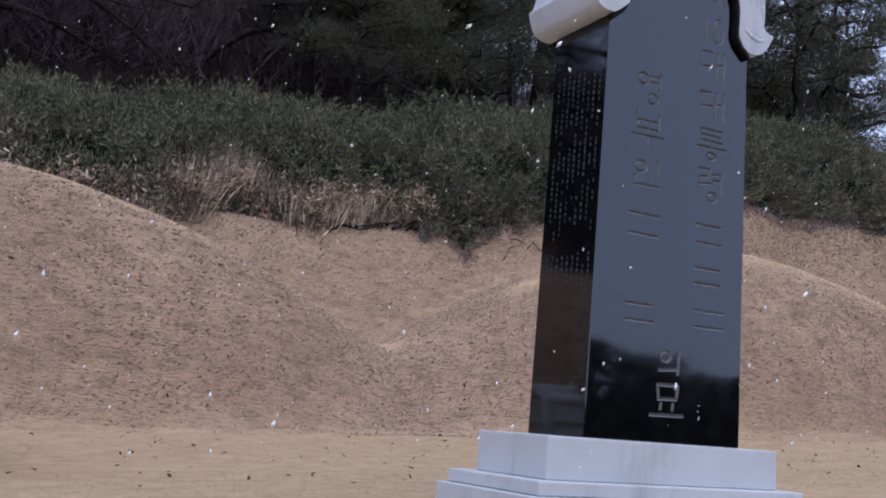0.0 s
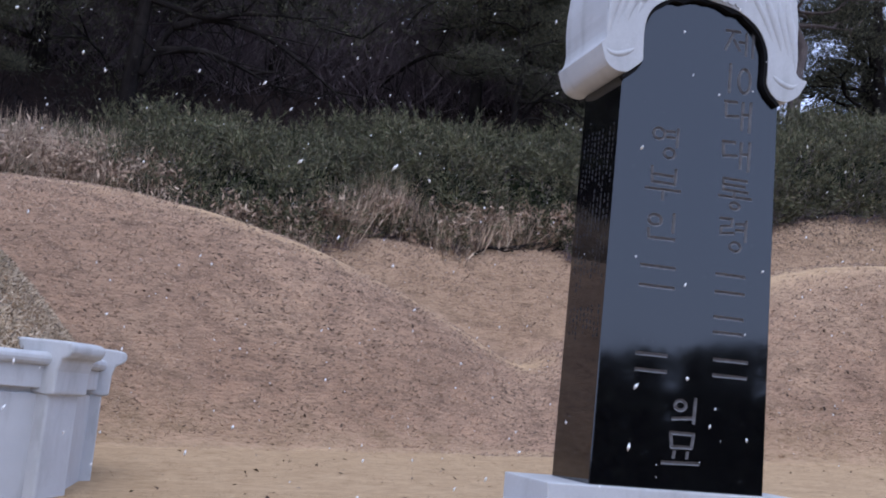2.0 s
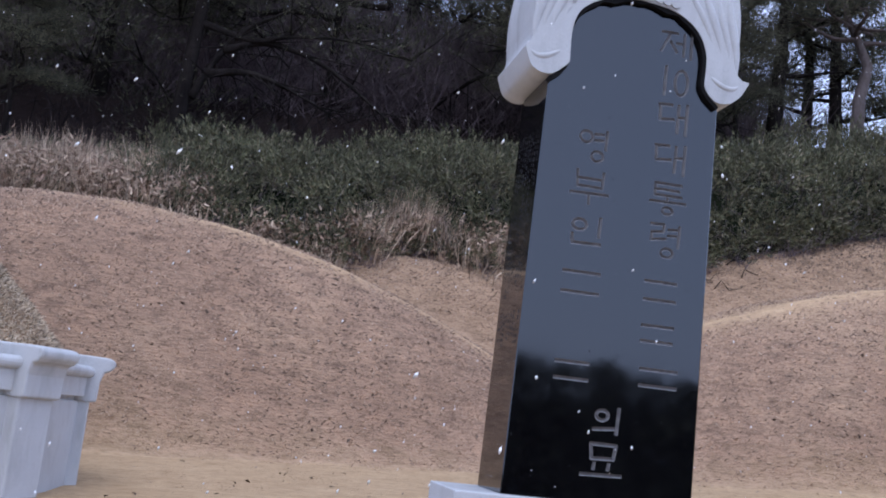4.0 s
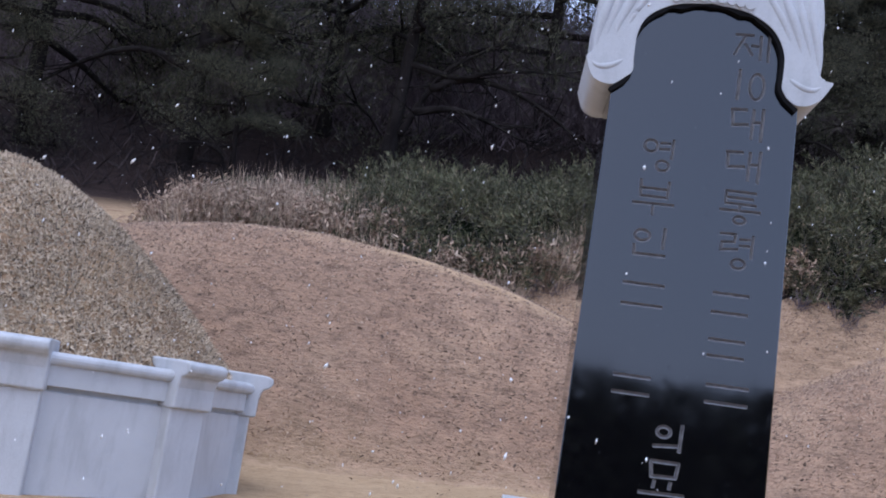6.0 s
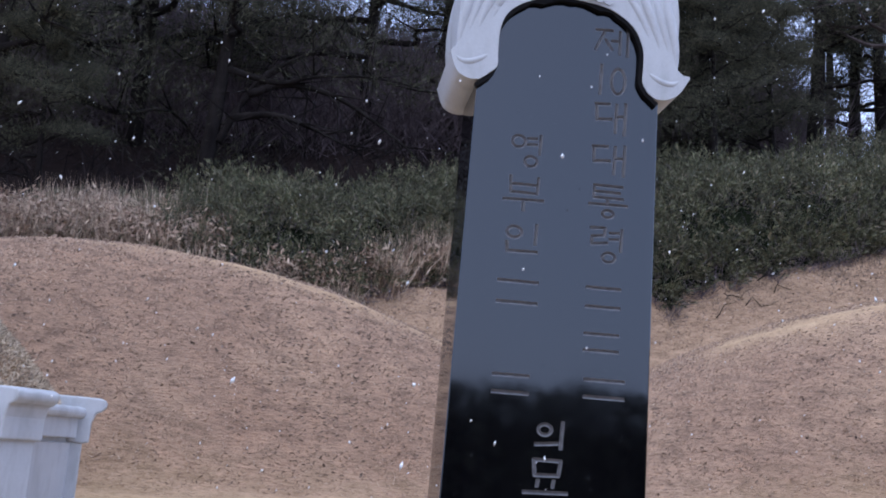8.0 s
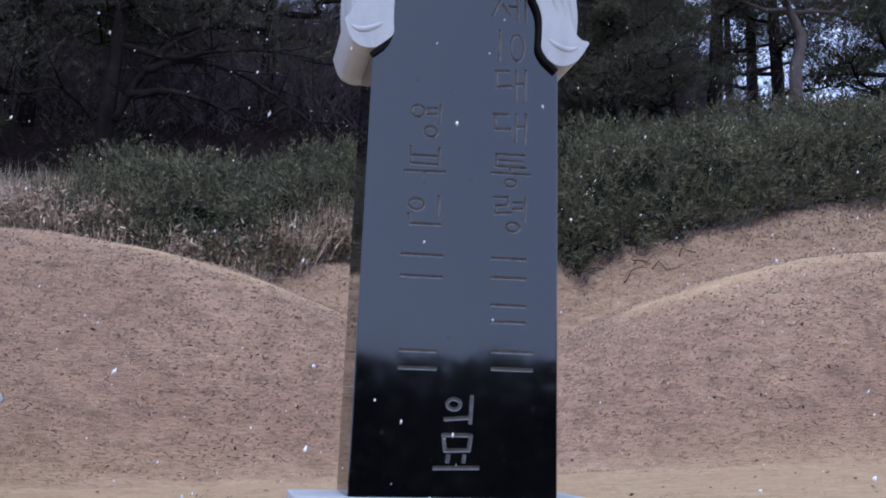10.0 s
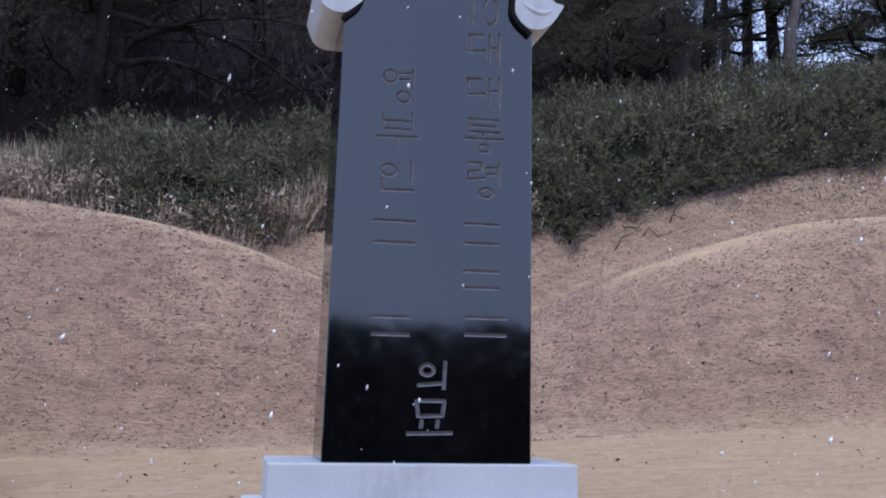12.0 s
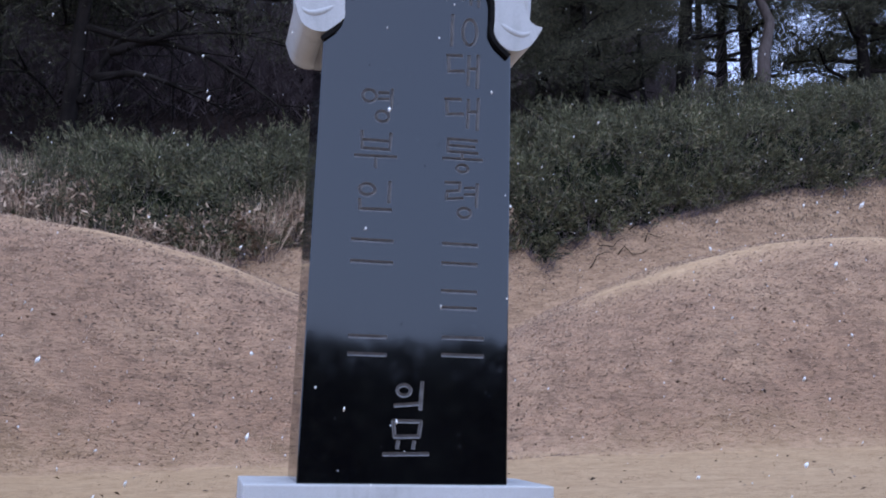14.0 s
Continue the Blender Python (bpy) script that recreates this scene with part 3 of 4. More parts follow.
            part("wave_fold", done(bm, "wave_fold", GRANITE), cap)
        # rolled lip of the scroll, a crescent that is fullest in the middle
        bm = bmesh.new()
        arc = [(sgn * (0.528 + 0.1 * math.cos(a)), -0.026, 2.885 + (0.075 + 0.03 * math.cos(a)) * math.sin(a)) for a in np.linspace(-math.pi * 0.97, -0.05, 16)]
        tube(bm, arc, [0.004 + 0.017 * math.sin(math.pi * i / 15) for i in range(16)], 10)
        part("curl", done(bm, "curl", GRANITE), cap)
    # scalloped fringe under the crown
    for i in range(9):
        x = -0.2 + 0.05 * i
        bm = bmesh.new()
        tube(bm, [(x, -0.05, 3.262 - 0.45 * x * x), (x, -0.015, 3.262 - 0.45 * x * x)], [0.026, 0.026], 12)
        part("scallop", done(bm, "scallop", GRANITE), cap)
    # black rim that follows the cap's inner edge
    edge = inner + [(0.475, 2.715), (0.505, 2.69)]
    low = []
    for i, (x, z) in enumerate(edge):
        a, b = Vector(edge[max(i - 1, 0)]), Vector(edge[min(i + 1, len(edge) - 1)])
        w = (b - a).normalized()
        nrm = Vector((w.y, -w.x))
        wide = 0.022 + (0.011 * math.sin(x * 125) if x < 0.24 else 0)
        low.append((x + nrm.x * wide, z + nrm.y * wide))
    for sgn in (1, -1):
        part("rim", strip_solid("rim", [(sgn * x, z) for x, z in low], [(sgn * x, z) for x, z in edge], -0.032, 0.004, GROOVE), thing, "matt black rim below the cap")
    return thing


def make_plinth():
    thing = tagged(new("plinth"), "stepped white granite plinth under the stele", "plinth")
    low = float(ground_z(0, 0.3)) - 0.25
    for name, lo, hi in (("upper_block", (-0.785, -0.06, 0.235), (0.75, 0.6, BASE_Z)), ("middle_step", (-0.89, -0.155, 0.165), (0.855, 0.72, 0.235)),
                         ("lower_step", (-0.935, -0.2, low), (-0.32, 0.77, 0.163)), ("lower_step", (-0.316, -0.2, low), (0.3, 0.77, 0.163)), ("lower_step", (0.304, -0.2, low), (0.9, 0.77, 0.163))):
        bevelled(part(name, block(name, lo, hi, GRANITE), thing), 0.008)
    return thing


make_stele()
make_plinth()

# ---------------------------------------------------------------- the grave
GRAVE, GRAVE_TURN = Vector((-5.85, 4.03, 0)), -8.0
HALF_W, HALF_D, CUT = 2.595, 1.62, 0.95


def lathe_bar(name, profile, length, mat):
    """A bar along x whose cross-section is profile (out, z), counter-clockwise."""
    v, f, n = [], [], len(profile)
    for x in (-length / 2, length / 2):
        v += [(x, -o, z) for o, z in profile]
    for i in range(n):
        f.append((i, (i + 1) % n, n + (i + 1) % n, n + i))
    f += [tuple(range(n))[::-1], tuple(range(n, 2 * n))]
    me = mesh_of(name, v, f, mat)
    bm = bmesh.new()
    bm.from_mesh(me)
    bmesh.ops.recalc_face_normals(bm, faces=bm.faces)
    bm.to_mesh(me)
    bm.free()
    return me


def round_profile(out, z, r, n=14, squash=1.0):
    return [(out + r * math.cos(a), z + squash * r * math.sin(a)) for a in (2 * math.pi * k / n for k in range(n))]


def make_grave():
    thing = new("grave_surround")
    thing.matrix_basis = pose(GRAVE.x, GRAVE.y, 0, 0, 0, GRAVE_TURN)
    tagged(thing, "eight-sided white granite retaining wall round the burial mound", "grave")
    low = -0.35
    w, d, k = HALF_W, HALF_D, CUT
    ring = [(-w + k, -d), (0, -d), (w - k, -d), (w, -d + k), (w, d - k), (w - k, d), (0, d), (-w + k, d), (-w, d - k), (-w, -d + k)]
    pil = block("pilaster", (-0.19, -0.02, low), (0.19, 0.25, 0.64), GRANITE)
    head = [(-0.3, 0.645), (0.0, 0.615), (0.07, 0.625), (0.075, 0.79), (0.1, 0.875), (0.15, 0.895), (0.185, 0.93), (0.185, 0.975), (0.16, 1.0), (0.1, 1.01), (-0.3, 1.015)]
    bracket = lathe_bar("bracket", head, 0.42, GRANITE)
    meshes = {}
    n = len(ring)
    for i in range(n):
        p, q, o = Vector(ring[i]), Vector(ring[(i + 1) % n]), Vector(ring[i - 1])
        side, way = (q - p).length, (q - p).normalized()
        key = round(side, 3)
        if key not in meshes:
            meshes[key] = [("wall_panel", block("wall_panel", (-side / 2 + 0.1, -0.0, low), (side / 2 - 0.1, 0.2, 0.622), GRANITE), 0.008),
                           ("drip_mould", block("drip_mould", (-side / 2 + 0.05, 0.03, 0.6), (side / 2 - 0.05, 0.2, 0.662), GRANITE), 0.004),
                           ("fascia", block("fascia", (-side / 2 + 0.06, -0.045, 0.66), (side / 2 - 0.06, 0.2, 0.83), GRANITE), 0.01),
                           ("roll_mould", lathe_bar("roll_mould", round_profile(0.05, 0.872, 0.05), side - 0.32, GRANITE), 0.008)]
        mid = (p + q) / 2
        m = Matrix.Translation((mid.x, mid.y, 0)) @ Matrix.Rotation(math.atan2(way.y, way.x), 4, "Z")
        for name, me, bev in meshes[key]:
            ob = part(name, me, thing)
            ob.matrix_basis = m
            bevelled(ob, bev)
        turn = way + (p - o).normalized()
        m = Matrix.Translation((p.x, p.y, 0)) @ Matrix.Rotation(math.atan2(turn.y, turn.x), 4, "Z")
        for name, me in (("pilaster", pil), ("bracket", bracket)):
            ob = part(name, me, thing)
            ob.matrix_basis = m
            bevelled(ob, 0.02, 3)
    return thing


make_grave()
TO_GRAVE = pose(GRAVE.x, GRAVE.y, 0, 0, 0, GRAVE_TURN)
DOME_A, DOME_B = HALF_W - 0.03, HALF_D - 0.03


def mound_z(x, y):
    """Height of the mound over its own axes."""
    t = np.clip((np.abs(x / DOME_A) ** 2.3 + np.abs(y / DOME_B) ** 2.3) ** (1 / 2.3), 0, 1)
    return 0.87 + 1.87 * (1 - t ** 1.55) ** 0.95


def make_mound():
    rings, seg = 34, 110
    v = [(0, 0, float(mound_z(0.0, 0.0)))]
    for i in range(1, rings + 1):
        r = (i / rings) ** 0.85
        for k in range(seg):
            a = 2 * math.pi * k / seg
            c, s = math.cos(a), math.sin(a)
            q = r / (abs(c) ** 2.3 + abs(s) ** 2.3) ** (1 / 2.3)
            x, y = DOME_A * q * c, DOME_B * q * s
            v.append((x, y, float(mound_z(x, y)) + 0.025 * noise.noise((x * 1.5, y * 1.5, 0))))
    last = 1 + (rings - 1) * seg
    v += [(x * 0.97, y * 0.97, 0.0) for x, y, z in v[last:]]
    f = [(0, 1 + k, 1 + (k + 1) % seg) for k in range(seg)]
    for i in range(rings):
        a, b = 1 + i * seg, 1 + (i + 1) * seg
        for k in range(seg):
            f.append((a + k, b + k, b + (k + 1) % seg, a + (k + 1) % seg))
    mound = tagged(new("burial_mound", mesh_of("burial_mound", v, f, MOUND_LAWN, True)), "rounded burial mound covered with dry winter grass", "mound")
    mound.matrix_basis = TO_GRAVE
    n = 44000
    x, y = rng.uniform(-DOME_A, DOME_A, n), rng.uniform(-DOME_B, DOME_B, n)
    keep = np.abs(x / DOME_A) ** 2.3 + np.abs(y / DOME_B) ** 2.3 < 0.99
    x, y = x[keep], y[keep]
    n = len(x)
    e = 0.02
    dx, dy = (mound_z(x + e, y) - mound_z(x - e, y)) / (2 * e), (mound_z(x, y + e) - mound_z(x, y - e)) / (2 * e)
    nrm = np.stack([-dx, -dy, np.ones(n)], 1)
    nrm /= np.linalg.norm(nrm, axis=1)[:, None]
    s = rng.uniform(0.03, 0.078, n)
    m = frames_for(np.stack([x, y, mound_z(x, y) - 0.003], 1), nrm * 0.9 + np.array([[0, 0, -0.15]]), rng.normal(1.57, 0.6, n), np.stack([s * 1.5, s * 1.1, s * rng.uniform(0.3, 0.8, n)], 1), rng, 0.32)
    grass = tagged(new("mound_grass", scatter("mound_grass", TUFT, TUFT_F, m, MOUND_STRAW)), "matted dry grass blades on the burial mound", "grass", kind="stuff")
    grass.matrix_basis = TO_GRAVE


make_mound()

# ---------------------------------------------------------------- shrubs and reeds on the bank
LEAF_V = [(-0.3, 0, 0.0), (0.3, 0, 0.0), (0.36, 0.15, 0.6), (0, 0.05, 1.1), (-0.36, 0.15, 0.6)]
LEAF_F = [(0, 1, 2, 3, 4)]


def shrub_front(x):
    """Where the shrubs begin, going back from the court."""
    wave = 0.2 * np.sin(x * 1.1) + 0.14 * np.sin(x * 2.7 + 1) + 0.1 * np.sin(x * 5.7) * np.sin(x * 2.1 + 2) + 0.06 * np.sin(x * 11.3 + 1)
    return 9.3 + wave * (1 - 0.65 * step((x - 4.5) / 2)) - 0.02 * np.clip(x - 4, 0, 6)


def shrub_h(x, y):
    d = y - shrub_front(x)
    h = 1.1 + 0.13 * np.sin(x * 1.7 + 0.5 * y) + 0.14 * np.sin(x * 3.9 + y * 2.7) + 0.15 * np.sin(x * 8.1 - y * 6.3) * np.sin(x * 5.3 + y * 9.1)
    h = h + 0.06 * step((d - 0.3) / 1.4) + 0.4 * step((x - 10.3) / 2.5) - 0.13 * step((-x + 2) / 3) - 0.16 * step((x - 6.5) / 2)
    return h * np.clip(d / 0.6, 0, 1) ** 0.6 * step((x + 6.8) / 1.0) * (0.42 + 0.58 * step((x + 4.9) / 2.0))


def hollow(x, z):
    """Where the shrubs open into dark hollows between their branches."""
    return np.sin(x * 5.1 + 1.7 * np.sin(z * 3.7)) * np.sin(z * 6.3 + 1.3 * np.sin(x * 2.9)) + 0.6 * np.sin(x * 11.7 - z * 4.1) * np.sin(z * 13.1 + x * 3.3) > 0.38


def make_shrubs():
    xs, ys = np.arange(-6.8, 19, 0.14), np.arange(8.7, 13.4, 0.14)
    gx, gy = np.meshgrid(xs, ys)
    # near-black hull below the leaves stands in for the shade inside the shrubs
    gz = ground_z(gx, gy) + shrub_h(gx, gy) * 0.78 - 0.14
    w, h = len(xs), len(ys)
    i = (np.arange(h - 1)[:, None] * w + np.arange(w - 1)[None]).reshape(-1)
    hull = mesh_of("shrub_shade_hull", np.stack([gx, gy, gz], 2).reshape(-1, 3).tolist(), np.stack([i, i + 1, i + w + 1, i + w], 1).tolist(), SHADE_HULL, True)
    thing = tagged(new("shrub_shade_hull", hull), "near-black hull for the shade inside the dense low evergreen shrubs along the bank", "shrubs", kind="stuff")
    k = 2900
    cx, cy = rng.uniform(-6.8, 17, k), 9.0 + 4.2 * rng.uniform(0, 1, k) ** 1.5
    cy = np.maximum(cy, shrub_front(cx) + rng.uniform(0.0, 0.3, k))
    ch = shrub_h(cx, cy)
    keep = ch > 0.12
    cx, cy, ch = cx[keep], cy[keep], ch[keep]
    k = len(cx)
    lift = np.where(cy < shrub_front(cx) + 0.5, rng.uniform(0.25, 0.95, k), rng.uniform(0.7, 0.98, k))
    cz = ground_z(cx, cy) + ch * lift
    keep = ~(hollow(cx, cz) & (rng.uniform(0, 1, k) < 0.7))
    cx, cy, cz = cx[keep], cy[keep], cz[keep]
    k = len(cx)
    size = rng.uniform(0.12, 0.27, k)
    per = 40
    d = rng.normal(0, 1, (k, per, 3)) + np.array([0, -0.35, 0.45])
    d /= np.linalg.norm(d, axis=2)[:, :, None]
    centre = np.stack([cx, cy, cz], 1)[:, None, :]
    p = (centre + d * (size[:, None] * rng.uniform(0.35, 1.0, (k, per)))[:, :, None] * np.array([1.25, 1.0, 0.85])).reshape(-1, 3)
    d = d.reshape(-1, 3)
    n = len(p)
    ln = rng.uniform(0.03, 0.075, n)
    m = frames_for(p, d + np.array([[0, 0, 0.2]]), rng.uniform(0, 6.28, n), np.stack([ln * 0.34, ln * 0.34, ln], 1), rng, 0.35)
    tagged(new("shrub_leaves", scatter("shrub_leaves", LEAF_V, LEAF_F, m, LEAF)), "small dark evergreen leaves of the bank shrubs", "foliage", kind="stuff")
    # feathery shoots, each a stem with rows of short leaves, that stand out of the mass
    rows = []
    for i in range(7):
        z = 0.1 + 0.9 * i / 6
        w = 0.34 * (1.1 - 0.75 * z)
        for a in ((0.0, 3.14) if i % 2 else (1.57, 4.71)):
            c, q = math.cos(a + 0.5 * i), math.sin(a + 0.5 * i)
            rows.append([(0.02 * q, -0.02 * c, z - 0.05), (0.5 * w * c + 0.04 * q, 0.5 * w * q - 0.04 * c, z + 0.07), (w * c, w * q, z + 0.2), (0.5 * w * c - 0.04 * q, 0.5 * w * q + 0.04 * c, z + 0.07)])
    shoot_v = [v for r in rows for v in r]
    shoot_f = [(4 * i, 4 * i + 1, 4 * i + 2, 4 * i + 3) for i in range(len(rows))]
    n = 24000
    x = rng.uniform(-6.6, 16, n)
    y = shrub_front(x) + 0.03 + 3.6 * rng.uniform(0, 1, n) ** 1.7
    h = shrub_h(x, y)
    front = np.clip(1 - (y - shrub_front(x)) / 0.7, 0, 1)
    z = ground_z(x, y) + h * (1 - front * rng.uniform(0, 0.85, n)) - rng.uniform(0.0, 0.14, n)
    keep = (h > 0.15) & ~(hollow(x, z) & (rng.uniform(0, 1, n) < 0.85))
    x, y, z, front = x[keep], y[keep], z[keep], front[keep]
    n = len(x)
    up = np.stack([rng.normal(0, 0.55, n), -0.25 - 0.75 * front + rng.normal(0, 0.3, n), rng.uniform(0.25, 1.1, n) - 0.45 * front], 1)
    s = rng.uniform(0.15, 0.38, n)
    m = frames_for(np.stack([x, y, z], 1), up, rng.uniform(0, 6.28, n), np.stack([s * 0.7, s * 0.7, s], 1), rng, 0.2)
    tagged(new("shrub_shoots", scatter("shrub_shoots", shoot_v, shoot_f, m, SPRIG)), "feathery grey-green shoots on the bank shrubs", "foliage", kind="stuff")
    # bare stems that stick out
    n = 12000
    x = rng.uniform(-6.8, 13, n)
    y = shrub_front(x) - 0.1 + 3.5 * rng.uniform(0, 1, n) ** 1.8
    z = ground_z(x, y) + shrub_h(x, y) * rng.uniform(0.1, 0.85, n)
    s = rng.uniform(0.12, 0.42, n)
    up = np.stack([rng.normal(0, 0.5, n), rng.normal(-0.35, 0.4, n), rng.uniform(0.2, 1, n)], 1)
    m = frames_for(np.stack([x, y, z], 1), up, rng.uniform(0, 6.28, n), np.stack([s * 0.018, s * 0.018, s], 1), rng, 0.2)
    tagged(new("shrub_stems", scatter("shrub_stems", [(-1, 0, 0), (1, 0, 0), (0, 1, 0), (0.3, 0.2, 1)], [(0, 1, 3), (1, 2, 3), (2, 0, 3)], m, BARE)), "thin bare grey stems among the shrubs", "stems", kind="stuff")


make_shrubs()


def make_reeds():
    """Tussocks of dead reed, each with its own lean and height, and withered leaves caught among them."""
    k = 620
    pick = rng.uniform(0, 1, k)
    cx = np.where(pick < 0.56, rng.uniform(-6.5, -2.8, k), np.where(pick < 0.64, rng.uniform(-2.9, -0.6, k), np.where(pick < 0.79, rng.normal(0.2, 0.48, k), np.where(pick < 0.94, rng.normal(2.05, 0.5, k), rng.uniform(-2, 1.5, k)))))
    cy = shrub_front(cx) + rng.uniform(-0.12, 0.6, k) + np.where(np.abs(cx - 0.2) < 0.9, 0.2, 0.0) + np.where(cx < -2.2, 2.3 * rng.uniform(0, 1, k) ** 1.1, 0)
    tall = rng.uniform(0.45, 1.08, k) * np.where(cx > 1, 0.75, 1.0) * np.where((cx > -2.8) & (cx < -0.6), 0.7, 1.0) * np.where(np.abs(cx - 0.15) < 0.5, 1.15, 1.0) * np.where(cx < -2.2, 1.14 * step((cx + 6.9) / 1.3) + 0.12, 0.9)
    lean = rng.normal(0, 0.15, (k, 2)) + np.array([0.04, -0.1])
    per = 56
    off = rng.normal(0, 0.095, (k, per, 2))
    x, y = (cx[:, None] + off[:, :, 0]).reshape(-1), (cy[:, None] + off[:, :, 1]).reshape(-1)
    n = len(x)
    s = (tall[:, None] * rng.uniform(0.45, 1.05, (k, per))).reshape(-1)
    tilt = (lean[:, None, :] + off * 1.3 + rng.normal(0, 0.16, (k, per, 2))).reshape(-1, 2)
    up = np.stack([tilt[:, 0], tilt[:, 1], np.ones(n)], 1)
    w = rng.uniform(0.004, 0.012, n)
    m = frames_for(np.stack([x, y, ground_z(x, y) - 0.02], 1), up, rng.uniform(0, 6.28, n), np.stack([w, w, s], 1), rng, 0.1)
    base = [(-0.6, 0, 0), (0.6, 0, 0), (1.4, 1.5, 0.55), (-0.2, 1.5, 0.5), (6.5, 6, 0.95)]
    tagged(new("dry_reeds", scatter("dry_reeds", base, [(0, 1, 2), (0, 2, 3), (3, 2, 4)], m, REED)), "tall pale dry reeds in front of the shrubs", "reeds", kind="stuff")
    k, per = 860, 38
    cx = np.where(rng.uniform(0, 1, k) < 0.68, rng.uniform(-6.6, -2.6, k), rng.uniform(-2.6, 3.2, k))
    cy = shrub_front(cx) + rng.uniform(-0.1, 0.35, k) + np.where(cx < -2.0, rng.uniform(0, 1.3, k), 0)
    cz = ground_z(cx, cy) + rng.uniform(0.05, 0.85, k) * np.where(cx < -2.6, step((cx + 7.2) / 1.3), 0.6)
    p = (np.stack([cx, cy, cz], 1)[:, None, :] + rng.normal(0, 0.1, (k, per, 3))).reshape(-1, 3)
    n = len(p)
    ln = rng.uniform(0.035, 0.1, n)
    m = frames_for(p, rng.normal(0, 1, (n, 3)) + np.array([[0, -0.3, 0.3]]), rng.uniform(0, 6.28, n), np.stack([ln * 0.4, ln * 0.4, ln], 1), rng, 0.35)
    tagged(new("withered_leaves", scatter("withered_leaves", LEAF_V, LEAF_F, m, DRY_LEAF)), "withered beige-brown leaves among the reeds", "leaves", kind="stuff")


make_reeds()


def make_branch(seed, x_from, run, count, thick, label):
    thing = tagged(new("fallen_branch"), label, "branch")
    r = random.Random(seed)
    for k in range(count):
        x = x_from + run * k / count + r.uniform(0, 0.1)
        y = float(shrub_front(np.array(x))) - 0.16 - r.uniform(0, 0.14)
        bm = bmesh.new()
        pts = [(x, y, float(ground_z(x, y)) + 0.02)]
        for _ in range(4):
            x += r.uniform(0.08, 0.26) * (0.3 + 0.7 * thick)
            y += r.uniform(-0.05, 0.05)
            pts.append((x, y, float(ground_z(x, y)) + r.uniform(0.02, 0.12)))
        tube(bm, pts, [thick * w for w in (0.02, 0.017, 0.013, 0.009, 0.004)], 5)
        part("twig", done(bm, "twig", BARK), thing)


make_branch(5, 1.55, 1.5, 7, 1.0, "dead brown branch lying on the bank below the shrubs")
make_branch(8, 4.3, 1.1, 5, 0.45, "thin dark dead twigs fallen in front of the green shrubs")


def make_litter():
    n = 420
    x = rng.uniform(-8, 11, n)
    y = 1.2 + 6.2 * rng.uniform(0, 1, n) ** 0.7
    p = np.stack([x, y, ground_z(x, y) + 0.008], 1)
    s = rng.uniform(0.012, 0.04, n)
    m = frames_for(p, normals_at(x, y), rng.uniform(0, 6.28, n), s, rng, 0.35)
    base = [(-0.9, 0, 0), (-0.2, -0.5, 0.25), (0.9, 0, 0.1), (0.1, 0.5, 0.3)]
    tagged(new("fallen_leaves", scatter("fallen_leaves", base, [(0, 1, 2, 3)], m, LITTER)), "curled brown leaves scattered on the lawn", "leaves", kind="stuff")
    # drifts of dead leaves and twigs along the foot of the shrubs
    n = 13000
    x = np.where(rng.uniform(0, 1, n) < 0.78, rng.uniform(6.0, 13, n), rng.uniform(-2.5, 6, n))
    y = shrub_front(x) + 0.25 - np.abs(rng.normal(0, 0.28, n)) * np.where(x > 6.2, 1.0 + 0.8 * step((x - 6) / 2), 1.0)
    s = rng.uniform(0.012, 0.034, n)
    m = frames_for(np.stack([x, y, ground_z(x, y) + 0.006], 1), normals_at(x, y), rng.uniform(0, 6.28, n), np.stack([s, s * rng.uniform(0.2, 0.9, n), s], 1), rng, 0.35)
    tagged(new("leaf_drift", scatter("leaf_drift", base, [(0, 1, 2, 3)], m, DRIFT)), "dead leaves gathered along the foot of the shrubs", "leaves", kind="stuff")


make_litter()


